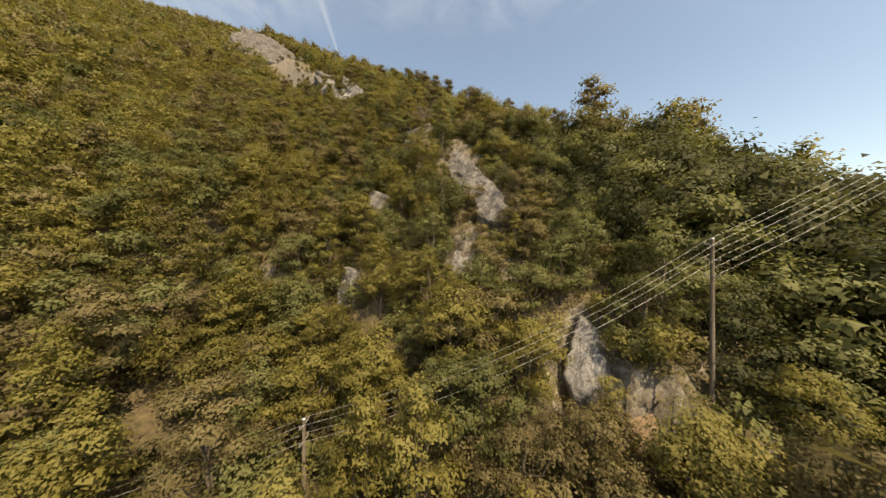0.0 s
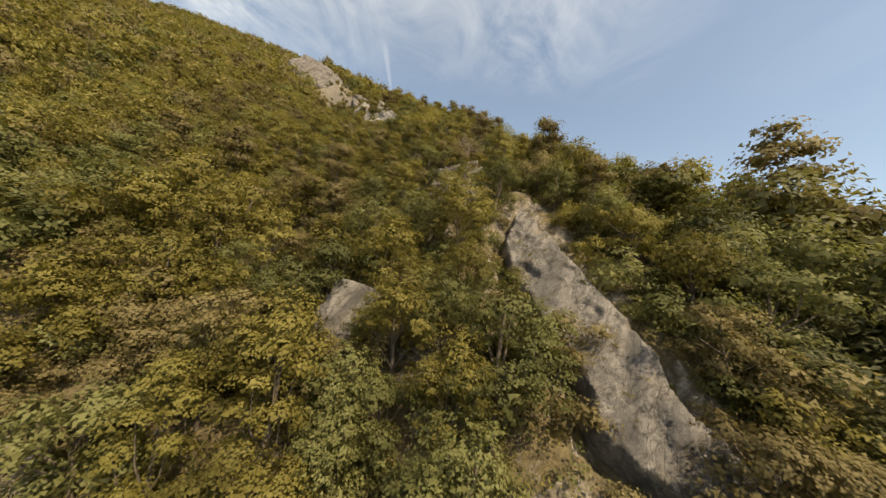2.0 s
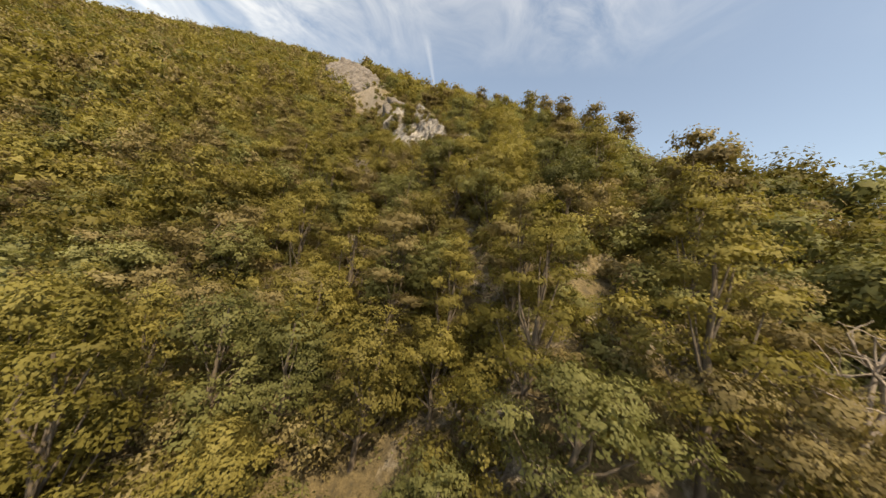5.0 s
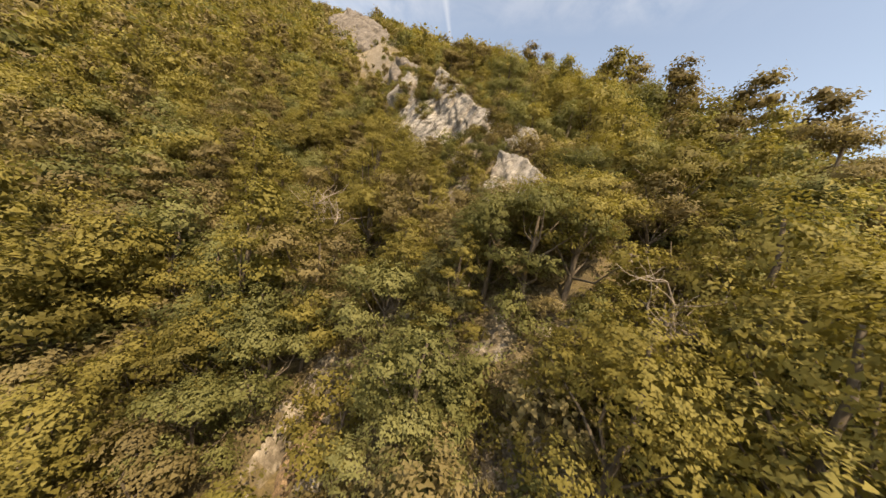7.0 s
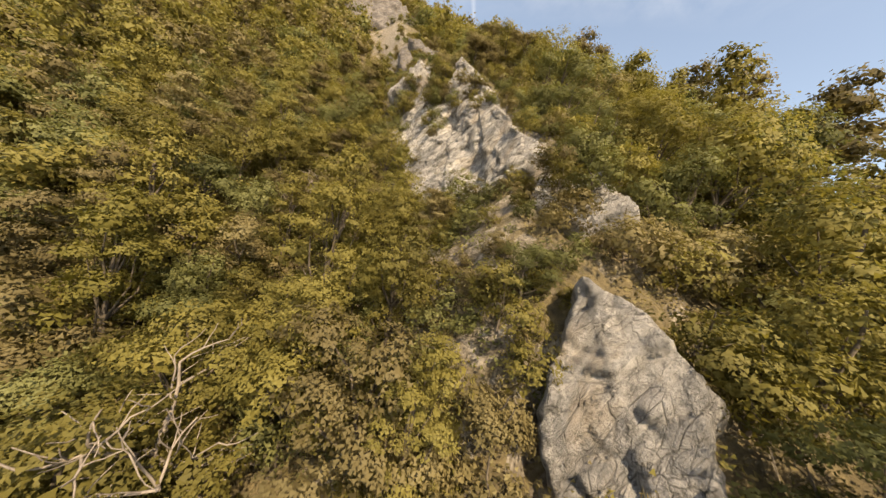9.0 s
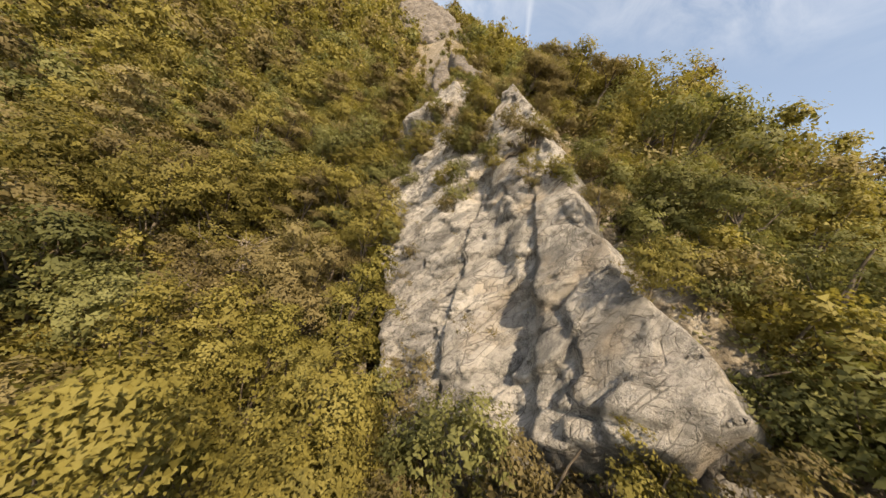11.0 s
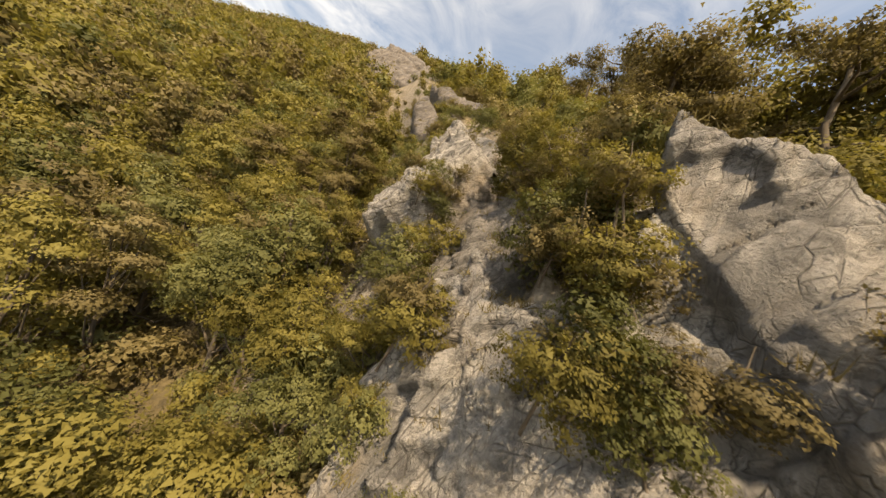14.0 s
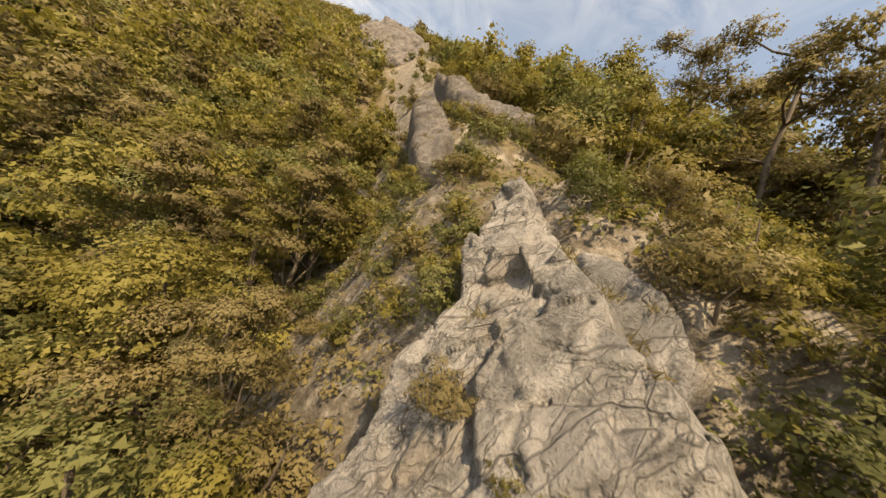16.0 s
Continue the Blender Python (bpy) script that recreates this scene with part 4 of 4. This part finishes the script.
which = (vnoise(ux_ * 0.25, uy_ * 0.25, 0, 31) * 3.2 + rng.rand(len(ux_)) * 0.8).astype(int) % 3
for k, tint in enumerate(("olive", "brown", "green")):
    at = np.stack([ux_, uy_, uz_], -1)[which == k]
    n_l = 34
    r = rng.uniform(0.2, 0.5, (len(at), 1, 1))
    d = unit(rng.normal(size=(len(at), n_l, 3)) + np.array([0, -0.2, 0.7]))
    pos = (at[:, None] + d * r * rng.uniform(0.5, 1.1, (len(at), n_l, 1)) * np.array([1.2, 1.2, 1.0])).reshape(-1, 3)
    nrm = unit(d.reshape(-1, 3) * 0.6 + rng.normal(size=(len(pos), 3)) * 0.4 + np.array([0, 0, 0.4]))
    tagged(mesh_object("undergrowth", *leaf_blades(pos, nrm, 0.13, rng), LEAF[tint]), f"{LABEL[tint]} low brush and saplings over leaf litter", "undergrowth", kind="stuff")


# ---- single trees that stand out, dead trees ----
def dead_tree(at, height, seed, label, tilt=(0, 0)):
    """A bare bleached tree: a trunk that forks into ever thinner crooked branches."""
    rng = np.random.RandomState(seed)
    trunk, twigs = [], []

    def grow(start, way, length, radius, depth):
        pts, p, w = [start], start, way
        for _ in range(4):
            w = unit(w + rng.normal(size=3) * 0.22 + np.array([0, 0, 0.05]))
            p = p + w * length / 4
            pts.append(p)
        (trunk if depth == 0 else twigs).append(tube(pts, np.linspace(radius, radius * 0.5, 5), 5))
        if depth < 3:
            for k in range(6 if depth == 0 else 4):
                q = pts[rng.randint(1 if depth else 2, 5)]
                out = unit(w * 0.6 + rng.normal(size=3) * 0.75 + np.array([0, 0, 0.2]))
                grow(q, out, length * rng.uniform(0.5, 0.72), radius * 0.5, depth + 1)

    grow(np.array([0, 0, -0.3]), np.array([0.05, 0, 1.0]), height * 0.55, height * 0.022, 0)
    root = new("dead_tree")
    z = float(land(np.array([at[0]]), np.array([at[1]]))[0]) if at[2] is None else at[2]
    root.matrix_basis = pose(at[0], at[1], z, tilt[0], tilt[1], seed * 40)
    mesh_object("trunk", *join(trunk), DEADWOOD, root, True)
    mesh_object("branch", *join(twigs), DEADWOOD, root, True)
    return tagged(root, label, "tree", "dead trees")


for k, (x, y, h) in enumerate([(-23.9, 38.6, 4.6), (-12.7, 58.7, 3.2), (-36.4, 75.4, 4.8), (-28.2, 41.8, 4.6), (-26.0, 64.6, 5.5), (-3.5, 45.2, 4.8), (18.4, 37.6, 8.0), (-36.4, 73.6, 4.2)]):
    dead_tree((x, y, None), h, 3 + k, "bare bleached dead tree with crooked branches")



def lone_pine(x, y, z, h, lean, seed, label, girth=0.13, reach=1.0):
    """A crooked pine: bent trunk, a few long boughs, plates of needles at their ends."""
    rng = np.random.RandomState(seed)
    path = [np.array([lean[0] * q ** 1.4 * h, lean[1] * q ** 1.4 * h, q * h - 0.4]) + rng.normal(size=3) * 0.05 for q in np.linspace(0, 1, 8)]
    wood, lobes = [tube(path, np.linspace(girth, girth * 0.4, 8), 8)], []
    for k in range(9):
        q = path[3 + k % 5]
        a = k * 2.4
        r = rng.uniform(0.9, 1.9) * reach
        end = q + np.array([math.cos(a) * r, math.sin(a) * r, rng.uniform(0.0, 0.6)])
        wood.append(tube([q, (q + end) / 2 + rng.normal(size=3) * 0.12, end], [0.05, 0.035, 0.015], 5))
        lobes.append((*end, 0.75 * reach, 0.75 * reach, 0.22 * reach))
    lobes.append((*path[-1], 0.9 * reach, 0.9 * reach, 0.35 * reach))
    root = new("pine_tree")
    root.matrix_basis = pose(x, y, z)
    mesh_object("trunk", *join(wood), BARK, root, True)
    leaves = crown(lobes, 9000 if reach == 1 else 2500, 0.085 if reach == 1 else 0.06, rng, 0.2, 20, 0.6)
    mesh_object("crown", *leaves[:2], LEAF["brown"], root, True, leaves[2])
    return tagged(root, label, "tree", "woodland trees")


for k, (x, y, top, h, lean) in enumerate([(-30.0, 85.7, None, 2.6, (0.2, -0.1)), (-29.4, 86.7, None, 3.2, (0.1, 0.1)), (-6.9, 63.9, None, 7.0, (0.05, 0.0)),
                                          (-32.0, 96.6, None, 8.6, (0.0, 0.0)), (-25.6, 87.0, None, 5.0, (0.05, 0.0)), (-30.2, 94.3, None, 8.2, (0.03, 0.0)), (-29.0, 92.4, None, 7.4, (-0.03, 0.02))]):
    lone_pine(x, y, float(land(np.array([x]), np.array([y]))[0]), h, lean, 40 + k, "crooked pine with flat plates of brownish needles")
lone_pine(-27.7, 78.9, 46.6, 1.9, (0.75, 0.05), 59, "thick crooked pine rooted in the rock face", 0.10, 0.42)


# shrubs that root in the joints of the rock
shrub = {k: masters.get((k, 0)) or masters[k, 1] for k in (9, 10, 11)}
for k, (x, y, z, s) in enumerate([(-34.1, 82.0, 45.0, 0.5), (-29.8, 79.5, 45.4, 0.75), (-28.9, 77.2, 41.3, 0.5), (-26.0, 77.6, 46.2, 0.5), (-32.6, 80.7, 44.4, 0.55), (-28.4, 80.0, 48.6, 0.8),
                                  (-26.5, 78.7, 48.0, 0.6), (-24.2, 73.0, 38.4, 1.3), (-22.9, 72.6, 38.8, 1.2), (-21.4, 72.3, 40.2, 0.8), (-30.3, 78.0, 41.4, 0.7), (-36.6, 85.7, 51.4, 0.4), (-35.7, 85.2, 51.3, 0.35),
                                  (-27.0, 79.9, 47.8, 0.7), (-30.6, 82.0, 50.2, 0.6), (-31.2, 80.6, 47.2, 0.7), (-30.7, 80.9, 47.6, 0.8), (-23.4, 75.6, 45.2, 0.6), (-22.0, 74.2, 43.6, 0.7), (-24.6, 77.3, 47.0, 0.6), (-27.4, 80.6, 50.0, 0.7), (-32.0, 83.5, 51.6, 0.6), (-33.9, 81.7, 44.6, 0.8),
                                  (-32.0, 84.9, 51.0, 0.9), (-30.6, 82.2, 50.2, 0.8), (-31.5, 82.8, 48.9, 0.9), (-29.7, 80.9, 47.5, 0.7),
                                  (-31.9, 84.0, 50.0, 0.9), (-35.2, 88.3, 54.2, 0.9), (-33.8, 87.3, 53.5, 0.8), (-33.2, 86.8, 53.0, 0.7),
                                  (-6.3, 40.7, 18.3, 0.9), (-7.0, 41.6, 16.0, 0.8), (-4.7, 40.2, 16.0, 0.7), (-3.4, 40.6, 17.3, 0.5), (-2.5, 39.5, 16.6, 0.7), (-2.9, 38.2, 14.9, 0.8), (-5.3, 42.4, 19.2, 0.8), (-3.8, 39.6, 15.3, 0.5),
                                  (-19.6, 70.9, 40.4, 1.0), (-18.4, 71.0, 40.2, 1.1), (-20.4, 71.8, 41.2, 0.9),
                                  (-34.7, 83.8, 48.4, 0.9), (-34.3, 83.1, 47.3, 1.0), (-33.6, 82.4, 47.0, 0.9), (-33.9, 82.0, 46.6, 0.9), (-30.9, 82.7, 49.6, 0.8), (-30.8, 82.2, 49.0, 0.9), (-30.7, 81.9, 48.6, 0.8),
                                  (-31.1, 82.9, 50.2, 0.7), (-30.2, 81.8, 48.5, 0.8), (-32.5, 84.9, 51.5, 1.0), (-33.1, 86.2, 52.0, 0.9), (-31.9, 84.3, 51.0, 0.9), (-31.3, 83.2, 50.6, 0.7),
                                  (-5.6, 39.5, 15.4, 0.9), (-6.6, 40.4, 15.8, 1.0), (-1.6, 39.2, 16.6, 0.6), (-1.4, 38.4, 15.4, 0.8), (-3.4, 37.6, 13.8, 0.9), (-4.6, 41.6, 18.4, 0.6), (-3.0, 41.2, 18.0, 0.7), (-1.8, 40.4, 17.6, 0.7),
                                  (-25.2, 77.0, 46.1, 0.5), (-24.8, 76.7, 45.9, 0.45), (-25.6, 76.9, 45.5, 0.35), (-29.7, 79.5, 44.8, 0.7), (-28.9, 79.0, 44.3, 0.75), (-28.9, 78.4, 43.6, 0.7),
                                  (-27.6, 78.6, 46.2, 0.5), (-28.6, 79.9, 47.0, 0.6), (-30.8, 81.4, 47.3, 0.75), (-30.3, 80.8, 47.1, 0.6), (-30.0, 80.5, 46.9, 0.6), (-31.5, 82.2, 48.9, 0.6),
                                  (-35.6, 84.7, 51.0, 0.4), (-35.1, 84.5, 50.6, 0.5), (-34.8, 84.8, 50.2, 0.6), (-35.5, 84.2, 50.2, 0.5), (-35.0, 84.4, 49.7, 0.6), (-34.7, 84.9, 51.0, 0.45), (-33.1, 85.5, 50.8, 0.6),
                                  (-32.6, 85.8, 51.6, 0.6), (-32.7, 84.8, 50.8, 0.6), (-23.7, 71.3, 37.9, 0.9), (-22.7, 71.1, 38.8, 0.7), (-21.8, 71.3, 39.6, 0.7), (-24.4, 71.0, 37.0, 1.0), (-22.7, 70.5, 37.6, 0.8), (-30.6, 84.1, 52.2, 0.9), (-30.0, 84.9, 52.0, 1.0), (-29.8, 83.8, 51.4, 0.9), (-31.0, 85.0, 52.2, 0.8)]):
    root = shrub[9 + k % 3]
    keep_scale = root.scale.copy()
    root.scale = (1, 1, 1)
    copy_thing(root, Matrix.LocRotScale((x, y, z - 0.25 * s), Euler((0.3, 0, k * 1.7)), (s, s, s)))
    root.scale = keep_scale


# ---- power line ----
def level(x, y):
    return float(land(np.array([x]), np.array([y]))[0])


def utility_pole(x, y, top, label, arms):
    z0 = level(x, y)
    root = new("utility_pole")
    root.matrix_basis = pose(x, y, z0)
    h = top - z0
    mesh_object("shaft", *tube([(0, 0, -0.6), (0, 0, h * 0.5), (0, 0, h)], [0.105, 0.09, 0.075], 12), POLEWOOD, root, True)
    mesh_object("cap", *tube([(0, 0, h), (0, 0, h + 0.05), (0, 0, h + 0.07)], [0.085, 0.085, 0.02], 12), STEEL, root, True)
    for drop in arms:
        bracket = mesh_object("bracket", *tube([(0, -0.42, h - drop), (0, 0, h - drop - 0.02), (0, 0.42, h - drop)], [0.025, 0.03, 0.025], 6), STEEL, root)
        for s in (-0.36, 0.36):
            mesh_object("insulator", *tube([(0, s, h - drop), (0, s, h - drop + 0.06), (0, s, h - drop + 0.08), (0, s, h - drop + 0.15)], [0.02, 0.036, 0.026, 0.015], 8), CERAMIC, bracket, True)
    return tagged(root, label, "utility pole", "power line poles")


ARMS = (0.22, 0.95, 1.7)
utility_pole(12.5, 12.7, 0.45, "weathered wooden utility pole with insulators and six wires", ARMS)
utility_pole(-6.2, 12.2, -7.6, "short pale utility pole among bushes", ARMS[:2])
utility_pole(33.0, 13.6, 11.0, "tall wooden utility pole on the slope", ARMS)


def cable(a, b, sag, label):
    pts = [np.array(a) + (np.array(b) - np.array(a)) * q - np.array([0, 0, sag * 4 * q * (1 - q)]) for q in np.linspace(0, 1, 15)]
    ob = mesh_object("cable", *tube(pts, [0.0065] * 15, 6), WIRE, smooth=True)
    return tagged(ob, label, "cable", "power line cables")


for k, drop in enumerate(ARMS):
    for s in (-0.36, 0.36):
        cable((12.5, 12.7 + s, 0.60 - drop), (33.0, 13.6 + s, 11.15 - drop), 0.35, "thin aluminium power cable strung between wooden poles")
        if k < 2:
            cable((12.5, 12.7 + s, 0.60 - drop), (-6.2, 12.2 + s, -7.45 - drop), 0.9, "thin aluminium power cable sloping down to the short pole")
            cable((-6.2, 12.2 + s, -7.45 - drop), (-24.0, 8.5 + s, -11.3 - drop), 0.5, "thin aluminium power cable running on through the bushes")
utility_pole(-24.0, 8.5, -11.4, "short wooden utility pole among bushes", ARMS[:2])
